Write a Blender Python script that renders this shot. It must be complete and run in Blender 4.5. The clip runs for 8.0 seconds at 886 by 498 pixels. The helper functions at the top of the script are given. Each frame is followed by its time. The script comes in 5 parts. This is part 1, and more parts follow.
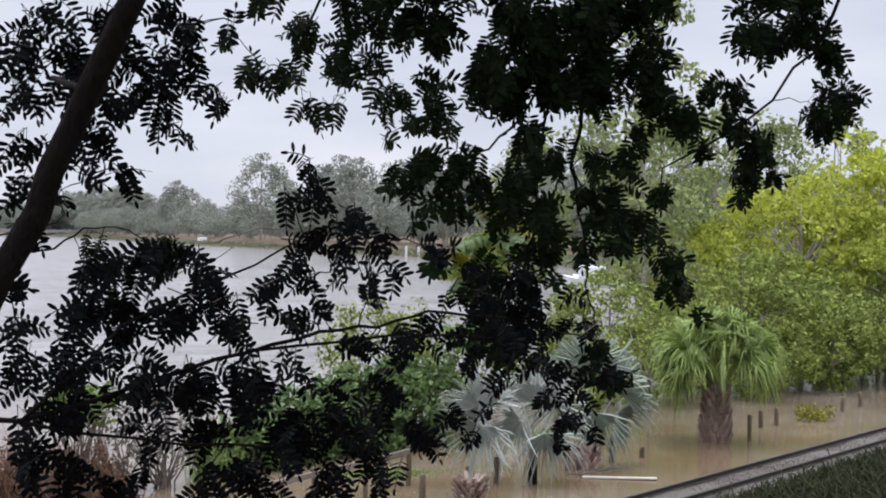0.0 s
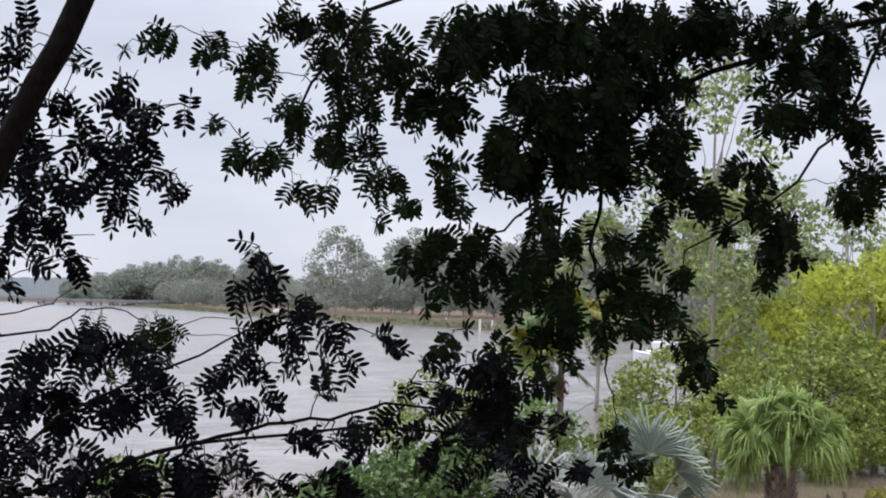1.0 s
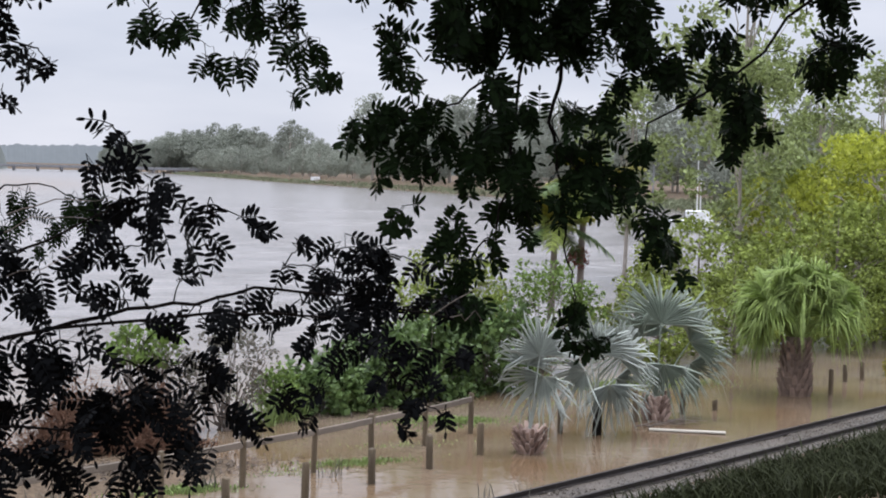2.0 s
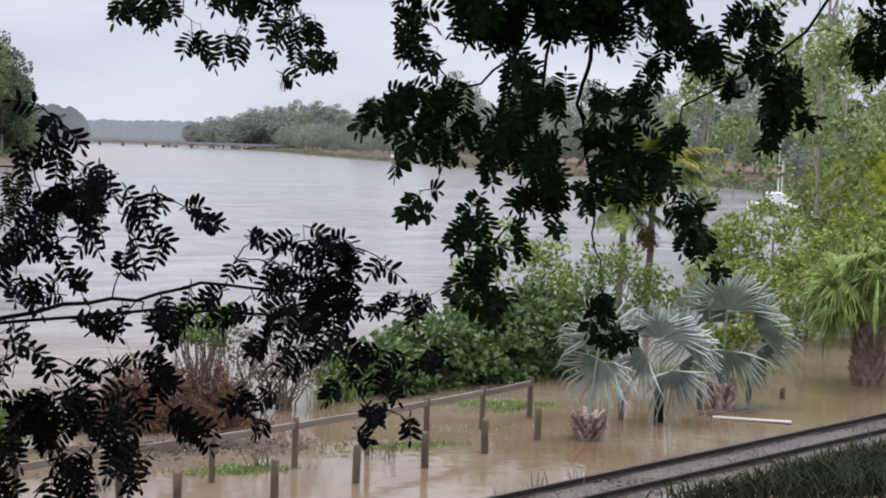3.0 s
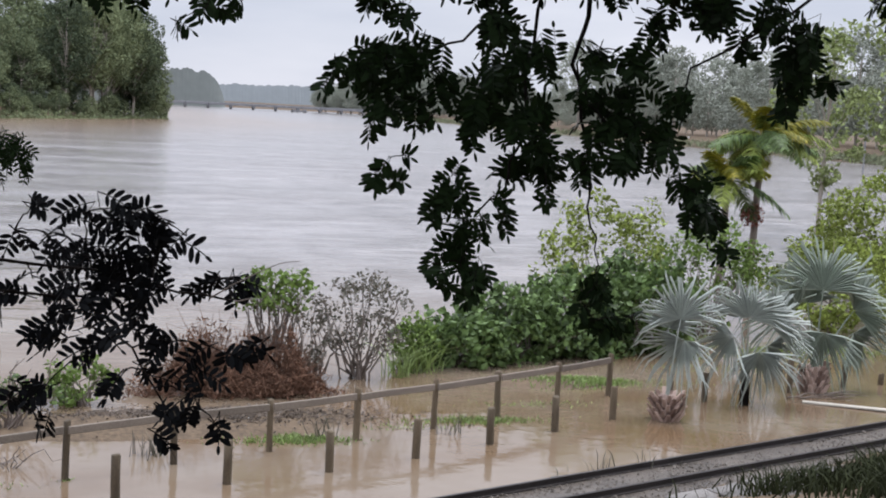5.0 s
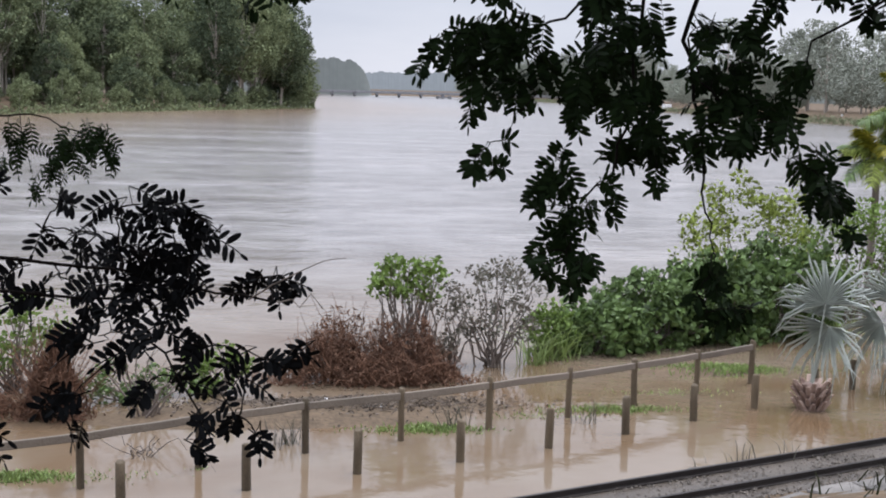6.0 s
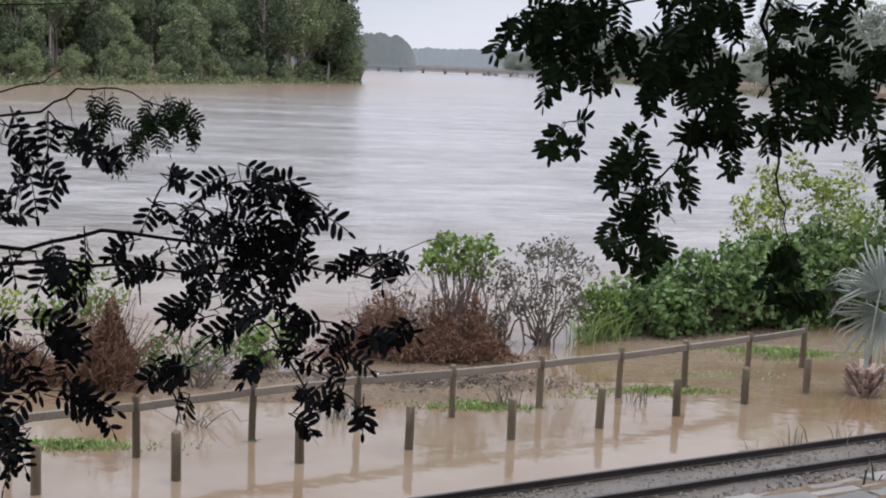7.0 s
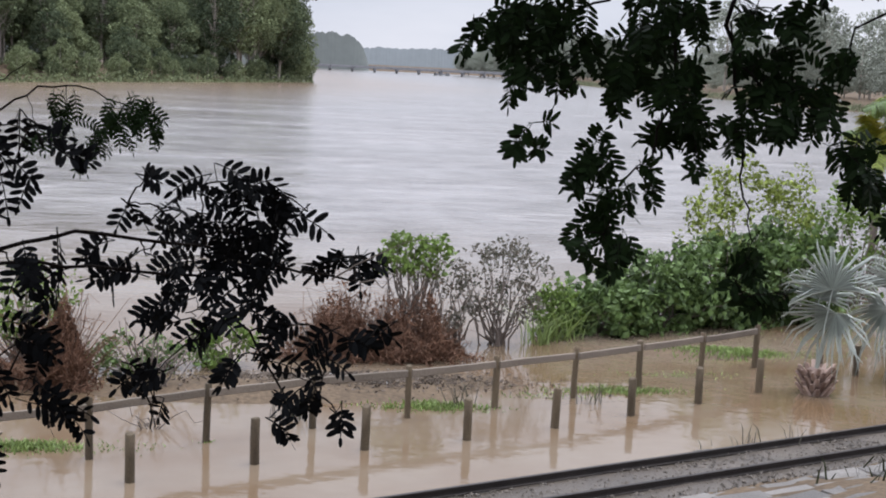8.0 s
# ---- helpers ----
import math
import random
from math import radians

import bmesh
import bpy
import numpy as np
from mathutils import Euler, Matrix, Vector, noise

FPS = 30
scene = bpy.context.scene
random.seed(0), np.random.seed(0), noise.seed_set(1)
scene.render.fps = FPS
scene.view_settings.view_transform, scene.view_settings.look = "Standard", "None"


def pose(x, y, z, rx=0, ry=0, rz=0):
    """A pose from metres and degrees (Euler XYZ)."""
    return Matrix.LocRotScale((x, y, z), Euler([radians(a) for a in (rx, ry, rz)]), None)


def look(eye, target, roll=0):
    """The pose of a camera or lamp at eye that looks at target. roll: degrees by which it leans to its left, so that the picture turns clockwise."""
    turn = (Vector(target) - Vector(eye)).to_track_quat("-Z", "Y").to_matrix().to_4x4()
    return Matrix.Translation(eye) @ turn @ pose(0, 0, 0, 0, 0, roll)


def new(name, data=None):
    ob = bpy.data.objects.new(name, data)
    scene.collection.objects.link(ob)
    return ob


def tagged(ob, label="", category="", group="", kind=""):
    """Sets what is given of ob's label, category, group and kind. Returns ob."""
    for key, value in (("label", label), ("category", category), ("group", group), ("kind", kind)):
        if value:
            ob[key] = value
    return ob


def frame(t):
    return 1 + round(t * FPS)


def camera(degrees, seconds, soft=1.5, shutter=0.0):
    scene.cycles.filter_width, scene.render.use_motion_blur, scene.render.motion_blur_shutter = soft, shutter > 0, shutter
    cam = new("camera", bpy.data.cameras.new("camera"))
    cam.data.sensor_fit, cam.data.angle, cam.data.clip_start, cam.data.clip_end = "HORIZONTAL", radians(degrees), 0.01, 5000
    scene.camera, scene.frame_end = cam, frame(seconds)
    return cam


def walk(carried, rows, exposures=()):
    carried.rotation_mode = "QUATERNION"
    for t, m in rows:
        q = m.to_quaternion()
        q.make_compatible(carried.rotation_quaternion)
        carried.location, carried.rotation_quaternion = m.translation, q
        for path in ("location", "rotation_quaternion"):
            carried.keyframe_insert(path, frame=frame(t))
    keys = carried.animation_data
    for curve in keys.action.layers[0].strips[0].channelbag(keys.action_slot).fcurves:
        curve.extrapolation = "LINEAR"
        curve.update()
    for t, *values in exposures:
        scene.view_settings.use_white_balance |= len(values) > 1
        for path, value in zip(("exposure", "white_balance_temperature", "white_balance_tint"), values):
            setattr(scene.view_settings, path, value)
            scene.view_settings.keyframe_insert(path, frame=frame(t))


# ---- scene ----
cam = camera(36.0, 8.0, soft=1.9)
PATH = [
    (0, (-4.506, -8.022, 4.734), (-3.550, -6.265, 4.714), 0.9),
    (0.3, (-4.385, -8.041, 4.753), (-3.488, -6.254, 4.735), 1.1),
    (0.5, (-4.304, -8.054, 4.766), (-3.429, -6.256, 4.799), 1.2),
    (0.7, (-4.224, -8.067, 4.778), (-3.348, -6.271, 4.868), 1.2),
    (1.0, (-4.103, -8.086, 4.797), (-3.249, -6.280, 4.882), 1.4),
    (1.2, (-4.023, -8.099, 4.809), (-3.186, -6.284, 4.877), 1.5),
    (1.5, (-3.902, -8.118, 4.828), (-3.074, -6.297, 4.803), 1.6),
    (1.7, (-3.739, -8.146, 4.840), (-2.924, -6.321, 4.764), 1.5),
    (2.8, (-3.204, -8.014, 4.883), (-2.431, -6.174, 4.749), 2.1),
    (3, (-3.085, -7.959, 4.894), (-2.386, -6.091, 4.749), 2.0),
    (3.5, (-2.829, -7.815, 4.888), (-2.144, -5.940, 4.754), 2.8),
    (4, (-2.608, -7.773, 4.891), (-1.955, -5.888, 4.743), 3.3),
    (4.2, (-2.515, -7.772, 4.899), (-1.944, -5.862, 4.740), 3.2),
    (5.3, (-1.937, -7.484, 4.900), (-1.449, -5.556, 4.688), 2.6),
    (5.5, (-1.856, -7.424, 4.906), (-1.488, -5.470, 4.690), 2.2),
    (6, (-1.789, -7.324, 4.900), (-1.473, -5.363, 4.671), 1.6),
    (6.5, (-1.833, -7.338, 4.908), (-1.588, -5.369, 4.657), 1.7),
    (7, (-1.943, -7.329, 4.907), (-1.689, -5.362, 4.642), 2.4),
    (7.5, (-1.994, -7.319, 4.910), (-1.660, -5.364, 4.650), 2.7),
    (8, (-2.008, -7.281, 4.904), (-1.683, -5.325, 4.642), 2.8),
]
walk(cam, [(t, look(eye, target, roll)) for t, eye, target, roll in PATH], exposures=((0.0, 0.13), (1.7, 0.12), (2.8, 0.09), (8.0, 0.11)))

# ---- world and light: a bright overcast sky ----
world = bpy.data.worlds.new("overcast_sky")
scene.world = world
world.use_nodes = True
wt = world.node_tree
wt.nodes.clear()
w_out = wt.nodes.new("ShaderNodeOutputWorld")
w_sky = wt.nodes.new("ShaderNodeTexSky")
w_sky.sky_type = "NISHITA"
w_sky.sun_disc = False
w_sky.sun_elevation = radians(52)
w_sky.sun_rotation = radians(35)
w_bg1 = wt.nodes.new("ShaderNodeBackground")
w_bg1.inputs["Strength"].default_value = 0.06
w_co = wt.nodes.new("ShaderNodeTexCoord")
w_map = wt.nodes.new("ShaderNodeMapping")
w_map.inputs["Scale"].default_value = (1.6, 1.6, 7.0)
w_noise = wt.nodes.new("ShaderNodeTexNoise")
w_noise.inputs["Scale"].default_value = 1.7
w_noise.inputs["Detail"].default_value = 5
w_ramp = wt.nodes.new("ShaderNodeValToRGB")
w_ramp.color_ramp.elements[0].position, w_ramp.color_ramp.elements[0].color = 0.30, (0.565, 0.61, 0.74, 1)
w_ramp.color_ramp.elements[1].position, w_ramp.color_ramp.elements[1].color = 0.70, (0.82, 0.84, 0.945, 1)
w_bg2 = wt.nodes.new("ShaderNodeBackground")
w_sep = wt.nodes.new("ShaderNodeSeparateXYZ")
w_lift = wt.nodes.new("ShaderNodeMapRange")
w_lift.inputs["From Min"].default_value, w_lift.inputs["From Max"].default_value = 0.20, 0.62
w_lift.inputs["To Min"].default_value, w_lift.inputs["To Max"].default_value = 1.0, 3.0
wt.links.new(w_co.outputs["Generated"], w_sep.inputs[0])
wt.links.new(w_sep.outputs["Z"], w_lift.inputs["Value"])
wt.links.new(w_lift.outputs[0], w_bg2.inputs["Strength"])
w_mix = wt.nodes.new("ShaderNodeMixShader")
w_mix.inputs[0].default_value = 0.9
for a, b in ((w_sky.outputs[0], w_bg1.inputs[0]), (w_co.outputs["Generated"], w_map.inputs[0]), (w_map.outputs[0], w_noise.inputs["Vector"]),
             (w_noise.outputs["Fac"], w_ramp.inputs[0]), (w_ramp.outputs[0], w_bg2.inputs[0]), (w_bg1.outputs[0], w_mix.inputs[1]),
             (w_bg2.outputs[0], w_mix.inputs[2]), (w_mix.outputs[0], w_out.inputs[0])):
    wt.links.new(a, b)
sun_data = bpy.data.lights.new("sun", "SUN")
sun_data.energy, sun_data.angle, sun_data.color = 1.5, radians(25), (1.0, 0.97, 0.92)
sun = new("sun", sun_data)
sun.matrix_world = look((20, 30, 60), (20 - 0.5 * 30, 30 - 0.35 * 30, 0))


# ---- materials ----
def mat(name, base, rough=0.6, var=0.25, scale=6.0, fine=60.0, bump=0.2, metal=0.0, island=False, obj=0.0, trans=0.0, stain=None, spec=0.5, stretch=(1, 1, 1)):
    """A surface with two scales of variation, optional change from piece to piece, and leaf translucency."""
    m = bpy.data.materials.new(name)
    m.use_nodes = True
    nt = m.node_tree
    n, link = nt.nodes, nt.links.new
    p = n["Principled BSDF"]
    p.inputs["Roughness"].default_value, p.inputs["Metallic"].default_value = rough, metal
    p.inputs["Specular IOR Level"].default_value = spec
    co = n.new("ShaderNodeTexCoord")
    mp = n.new("ShaderNodeMapping")
    mp.inputs["Scale"].default_value = stretch
    link(co.outputs["Object"], mp.inputs[0])
    big, small = n.new("ShaderNodeTexNoise"), n.new("ShaderNodeTexNoise")
    big.inputs["Scale"].default_value, small.inputs["Scale"].default_value = scale, fine
    big.inputs["Detail"].default_value = 4
    for t in (big, small):
        link(mp.outputs[0], t.inputs["Vector"])
    add = n.new("ShaderNodeMath")
    add.operation = "ADD"
    link(big.outputs["Fac"], add.inputs[0])
    link(small.outputs["Fac"], add.inputs[1])
    val = add.outputs[0]
    for kind, amount in (("island", 1.0 if island else 0), ("obj", obj)):
        if amount:
            src = n.new("ShaderNodeNewGeometry").outputs["Random Per Island"] if kind == "island" else n.new("ShaderNodeObjectInfo").outputs["Random"]
            ma = n.new("ShaderNodeMath")
            ma.operation = "MULTIPLY_ADD"
            ma.inputs[1].default_value = amount
            link(src, ma.inputs[0])
            link(val, ma.inputs[2])
            val = ma.outputs[0]
    top = 2.0 + (1.0 if island else 0) + obj
    rng = n.new("ShaderNodeMapRange")
    rng.inputs["From Min"].default_value, rng.inputs["From Max"].default_value = top * 0.28, top * 0.72
    link(val, rng.inputs["Value"])
    mix = n.new("ShaderNodeMix")
    mix.data_type = "RGBA"
    lo = [c * (1 - var) for c in base]
    hi = list(stain) if stain else [c * (1 + var) for c in base]
    mix.inputs["A"].default_value, mix.inputs["B"].default_value = (*lo, 1), (*hi, 1)
    link(rng.outputs[0], mix.inputs["Factor"])
    link(mix.outputs["Result"], p.inputs["Base Color"])
    if bump:
        b = n.new("ShaderNodeBump")
        b.inputs["Strength"].default_value, b.inputs["Distance"].default_value = bump, 0.02
        link(add.outputs[0], b.inputs["Height"])
        link(b.outputs[0], p.inputs["Normal"])
    if trans:
        tr = n.new("ShaderNodeBsdfTranslucent")
        link(mix.outputs["Result"], tr.inputs["Color"])
        ms = n.new("ShaderNodeMixShader")
        ms.inputs[0].default_value = trans
        link(p.outputs[0], ms.inputs[1])
        link(tr.outputs[0], ms.inputs[2])
        link(ms.outputs[0], n["Material Output"].inputs[0])
    return m


M_POST = mat("weathered_wood", (0.105, 0.079, 0.049), 0.9, 0.6, 3, 45, 0.5, obj=0.6, stretch=(3, 3, 0.6))
M_RAILING = mat("grey_timber", (0.175, 0.145, 0.115), 0.8, 0.35, 2, 40, 0.4, obj=0.4)
M_STEEL = mat("rusty_dark_steel", (0.028, 0.022, 0.020), 0.55, 0.5, 4, 70, 0.3, metal=0.3)
M_SLEEPER = mat("wet_dark_sleeper", (0.06, 0.047, 0.04), 0.5, 0.4, 5, 50, 0.4, obj=0.5)
M_BALLAST = mat("wet_gravel", (0.132, 0.112, 0.092), 0.5, 0.55, 20, 160, 0.6, island=True)
M_STONE = mat("pale_worn_stone", (0.125, 0.115, 0.105), 0.6, 0.6, 2.2, 45, 0.5, obj=1.0)
# Near-black: shade of the backlit trees is put into the bark colour.
M_BARK = mat("dark_shade_bark", (0.008, 0.006, 0.005), 0.9, 0.45, 8, 70, 0.8, spec=0.1, stretch=(1, 1, 0.35))
M_TWIG = mat("grey_twig", (0.16, 0.13, 0.11), 0.85, 0.4, 6, 60, 0.3)
# Backlit, canopy-shaded leaves: the shade is put into both near-black colours.
M_NEAR = mat("shade_dark_pinnate_leaf", (0.0065, 0.0070, 0.0075), 0.55, 0.5, 2, 30, 0.1, island=True, trans=0.05, spec=0.02)
M_NEAR2 = mat("shade_green_pinnate_leaf", (0.0085, 0.0165, 0.0055), 0.5, 0.6, 2, 30, 0.1, island=True, trans=0.12, spec=0.04)
M_MOUND = mat("broad_vine_leaf", (0.095, 0.165, 0.052), 0.5, 0.75, 1.4, 8, 0.1, island=True, trans=0.25, spec=0.3, stain=(0.19, 0.285, 0.095))
M_LIGHT = mat("young_shrub_leaf", (0.135, 0.200, 0.048), 0.55, 0.6, 1, 8, 0.1, island=True, trans=0.3, spec=0.25)
M_GREYLEAF = mat("dusty_shrub_leaf", (0.12, 0.135, 0.085), 0.6, 0.5, 1, 8, 0.1, island=True, trans=0.2, stain=(0.20, 0.17, 0.14))
M_DEAD = mat("dead_brown_brush", (0.135, 0.070, 0.042), 0.9, 0.45, 2, 30, 0.2, island=True)
M_SILVER = mat("silver_palm_leaf", (0.345, 0.375, 0.335), 0.5, 0.28, 2, 20, 0.1, island=True, trans=0.15)
M_SILVER2 = mat("grey_green_palm_leaf", (0.235, 0.275, 0.22), 0.5, 0.3, 2, 20, 0.1, island=True, trans=0.15)
M_FAN = mat("green_fan_leaf", (0.265, 0.345, 0.105), 0.55, 0.5, 1, 12, 0.1, island=True, trans=0.25, spec=0.25)
M_CANE = mat("golden_palm_leaf", (0.19, 0.24, 0.035), 0.5, 0.6, 1, 12, 0.1, island=True, trans=0.25, spec=0.25, stain=(0.36, 0.31, 0.035))
M_BOOT = mat("palm_leaf_bases", (0.19, 0.135, 0.105), 0.85, 0.5, 6, 60, 0.4, obj=1.0)
M_BOOTRED = mat("red_brown_leaf_bases", (0.27, 0.155, 0.115), 0.85, 0.6, 6, 60, 0.4, obj=1.3, stain=(0.58, 0.44, 0.37))
M_FRUIT = mat("dark_red_fruit", (0.16, 0.045, 0.03), 0.5, 0.4, 6, 40, 0.2, island=True)
M_YELLOW = mat("yellow_green_leaf", (0.34, 0.42, 0.062), 0.55, 0.6, 0.45, 5, 0.1, island=True, obj=0.8, trans=0.35, spec=0.25, stain=(0.56, 0.60, 0.09))
M_MIDGREEN = mat("mid_green_leaf", (0.205, 0.250, 0.058), 0.6, 0.7, 0.5, 5, 0.1, island=True, trans=0.25, spec=0.2)
M_EUC = mat("eucalypt_leaf", (0.240, 0.285, 0.115), 0.6, 0.6, 0.5, 5, 0.1, island=True, trans=0.2, spec=0.2)
M_PALEBARK = mat("pale_bark", (0.34, 0.30, 0.26), 0.8, 0.4, 2, 20, 0.3)
# Haze of distance is put into these three far leaf colours.
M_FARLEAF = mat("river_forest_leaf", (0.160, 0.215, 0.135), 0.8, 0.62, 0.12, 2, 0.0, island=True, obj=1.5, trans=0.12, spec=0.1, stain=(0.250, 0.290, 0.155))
M_HAZELEAF = mat("hazed_forest_leaf", (0.255, 0.275, 0.225), 0.8, 0.3, 0.1, 2, 0.0, island=True, obj=0.9)
M_MISTLEAF = mat("haze_grey_forest_leaf", (0.165, 0.185, 0.175), 0.9, 0.3, 0.05, 1, 0.0, island=True, obj=0.6)
# Pale blue-grey of distance put into both hill colours in place of haze.
M_HILL = mat("hazed_wooded_hill", (0.15, 0.165, 0.155), 0.9, 0.12, 0.02, 0.2, 0.0)
M_HILL2 = mat("hazed_wooded_ridge", (0.235, 0.26, 0.27), 0.9, 0.07, 0.02, 0.2, 0.0)
M_CONC = mat("grey_concrete", (0.22, 0.22, 0.23), 0.8, 0.25, 0.5, 6, 0.1)
M_WHITE = mat("white_paint", (0.72, 0.72, 0.72), 0.45, 0.12, 2, 20, 0.05)
M_GLASS = mat("dark_window_glass", (0.03, 0.035, 0.04), 0.1, 0.2, 2, 20, 0.0)
M_REED = mat("bank_reeds", (0.165, 0.185, 0.105), 0.8, 0.35, 0.2, 4, 0.0, island=True)
M_GRASS = mat("green_grass_blade", (0.195, 0.265, 0.080), 0.6, 0.5, 1, 10, 0.0, island=True, trans=0.2)
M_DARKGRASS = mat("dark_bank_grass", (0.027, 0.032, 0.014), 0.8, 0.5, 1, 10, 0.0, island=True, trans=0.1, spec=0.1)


def ground_material():
    m = mat("muddy_lawn", (0.085, 0.066, 0.050), 0.9, 0.4, 0.9, 14, 0.5, spec=0.12, stain=(0.185, 0.135, 0.09))
    return m


def water_material():
    m = bpy.data.materials.new("brown_flood_water")
    m.use_nodes = True
    nt = m.node_tree
    n, link = nt.nodes, nt.links.new
    p = n["Principled BSDF"]
    p.inputs["IOR"].default_value = 1.33
    p.inputs["Roughness"].default_value = 0.06
    co = n.new("ShaderNodeTexCoord")
    sep = n.new("ShaderNodeSeparateXYZ")
    link(co.outputs["Object"], sep.inputs[0])
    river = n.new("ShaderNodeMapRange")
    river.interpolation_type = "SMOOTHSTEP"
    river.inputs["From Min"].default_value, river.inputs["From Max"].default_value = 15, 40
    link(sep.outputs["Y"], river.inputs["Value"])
    # Slow silty streaks along the current; dark ripples and reflections put into colour too.
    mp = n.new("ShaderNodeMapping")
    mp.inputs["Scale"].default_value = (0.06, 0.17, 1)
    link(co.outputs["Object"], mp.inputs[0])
    silt_ripple = n.new("ShaderNodeTexNoise")
    silt_ripple.inputs["Scale"].default_value, silt_ripple.inputs["Detail"].default_value = 1.0, 5
    link(mp.outputs[0], silt_ripple.inputs["Vector"])
    near = n.new("ShaderNodeTexNoise")
    near.inputs["Scale"].default_value, near.inputs["Detail"].default_value = 0.45, 4
    link(co.outputs["Object"], near.inputs["Vector"])
    mx = n.new("ShaderNodeMix")
    mx.inputs["Factor"].default_value = 0.5
    link(silt_ripple.outputs["Fac"], mx.inputs["A"])
    link(near.outputs["Fac"], mx.inputs["B"])
    ramp = n.new("ShaderNodeValToRGB")
    ramp.color_ramp.elements[0].position, ramp.color_ramp.elements[0].color = 0.39, (0.138, 0.088, 0.049, 1)
    ramp.color_ramp.elements[1].position, ramp.color_ramp.elements[1].color = 0.64, (0.205, 0.165, 0.124, 1)
    link(mx.outputs["Result"], ramp.inputs[0])
    # Out on the river: greyer water, paled in colour to stand for mirrored sky.
    sky_grey = n.new("ShaderNodeValToRGB")
    sky_grey.color_ramp.elements[0].position, sky_grey.color_ramp.elements[0].color = 0.38, (0.125, 0.110, 0.100, 1)
    sky_grey.color_ramp.elements[1].position, sky_grey.color_ramp.elements[1].color = 0.62, (0.275, 0.255, 0.245, 1)
    link(mx.outputs["Result"], sky_grey.inputs[0])
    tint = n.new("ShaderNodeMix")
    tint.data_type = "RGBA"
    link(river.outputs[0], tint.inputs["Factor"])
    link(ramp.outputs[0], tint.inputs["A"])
    link(sky_grey.outputs[0], tint.inputs["B"])
    # Towards the left bank: browner silty water, its lost sky reflection put into colour.
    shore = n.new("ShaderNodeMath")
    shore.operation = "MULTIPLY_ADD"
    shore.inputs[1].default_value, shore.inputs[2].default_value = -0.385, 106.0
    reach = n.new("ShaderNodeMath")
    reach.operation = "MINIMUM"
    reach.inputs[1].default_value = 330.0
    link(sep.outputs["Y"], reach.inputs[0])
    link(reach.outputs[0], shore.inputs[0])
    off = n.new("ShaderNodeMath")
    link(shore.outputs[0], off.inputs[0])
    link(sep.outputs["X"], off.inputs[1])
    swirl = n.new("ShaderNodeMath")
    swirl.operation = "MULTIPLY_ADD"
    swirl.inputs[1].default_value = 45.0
    link(silt_ripple.outputs["Fac"], swirl.inputs[0])
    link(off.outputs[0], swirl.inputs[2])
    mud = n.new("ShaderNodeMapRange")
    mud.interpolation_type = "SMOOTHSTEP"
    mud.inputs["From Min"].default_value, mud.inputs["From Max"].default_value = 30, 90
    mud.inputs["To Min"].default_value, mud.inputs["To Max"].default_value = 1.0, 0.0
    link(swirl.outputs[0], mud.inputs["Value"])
    bank_brown_on = n.new("ShaderNodeMath")
    bank_brown_on.operation = "MULTIPLY"
    link(mud.outputs[0], bank_brown_on.inputs[0])
    link(river.outputs[0], bank_brown_on.inputs[1])
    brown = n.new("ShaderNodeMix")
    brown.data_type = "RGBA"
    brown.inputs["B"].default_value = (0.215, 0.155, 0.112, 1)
    link(bank_brown_on.outputs[0], brown.inputs["Factor"])
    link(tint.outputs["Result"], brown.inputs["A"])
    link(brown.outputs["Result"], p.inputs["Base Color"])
    gloss = n.new("ShaderNodeMapRange")
    gloss.inputs["To Min"].default_value, gloss.inputs["To Max"].default_value = 0.05, 0.18
    link(river.outputs[0], gloss.inputs["Value"])
    link(gloss.outputs[0], p.inputs["Roughness"])
    # waves: long swells in the stream, small ripples everywhere
    mp2 = n.new("ShaderNodeMapping")
    mp2.inputs["Scale"].default_value = (0.60, 1.0, 1)
    mp2.inputs["Rotation"].default_value = (0, 0, radians(8))
    link(co.outputs["Object"], mp2.inputs[0])
    wave = n.new("ShaderNodeTexNoise")
    wave.inputs["Scale"].default_value, wave.inputs["Detail"].default_value, wave.inputs["Distortion"].default_value = 0.8, 4, 1.6
    link(mp2.outputs[0], wave.inputs["Vector"])
    rip = n.new("ShaderNodeTexNoise")
    rip.inputs["Scale"].default_value, rip.inputs["Detail"].default_value = 3.2, 4
    link(co.outputs["Object"], rip.inputs["Vector"])
    # the waves come in patches and flatten out upstream
    mp3 = n.new("ShaderNodeMapping")
    mp3.inputs["Scale"].default_value = (0.022, 0.075, 1)
    link(co.outputs["Object"], mp3.inputs[0])
    patch = n.new("ShaderNodeTexNoise")
    patch.inputs["Scale"].default_value, patch.inputs["Detail"].default_value = 1.0, 3
    link(mp3.outputs[0], patch.inputs["Vector"])
    rough = n.new("ShaderNodeMapRange")
    rough.interpolation_type = "SMOOTHSTEP"
    rough.inputs["From Min"].default_value, rough.inputs["From Max"].default_value = 0.42, 0.66
    rough.inputs["To Min"].default_value, rough.inputs["To Max"].default_value = 0.22, 1.25
    link(patch.outputs["Fac"], rough.inputs["Value"])
    calm = n.new("ShaderNodeMapRange")
    calm.inputs["From Min"].default_value, calm.inputs["From Max"].default_value = 70, 320
    calm.inputs["To Min"].default_value, calm.inputs["To Max"].default_value = 1.0, 0.3
    link(sep.outputs["Y"], calm.inputs["Value"])
    mul = n.new("ShaderNodeMath")
    mul.operation = "MULTIPLY"
    link(wave.outputs["Fac"], mul.inputs[0])
    for factor in (river.outputs[0], rough.outputs[0], calm.outputs[0]):
        link(factor, mul.inputs[1])
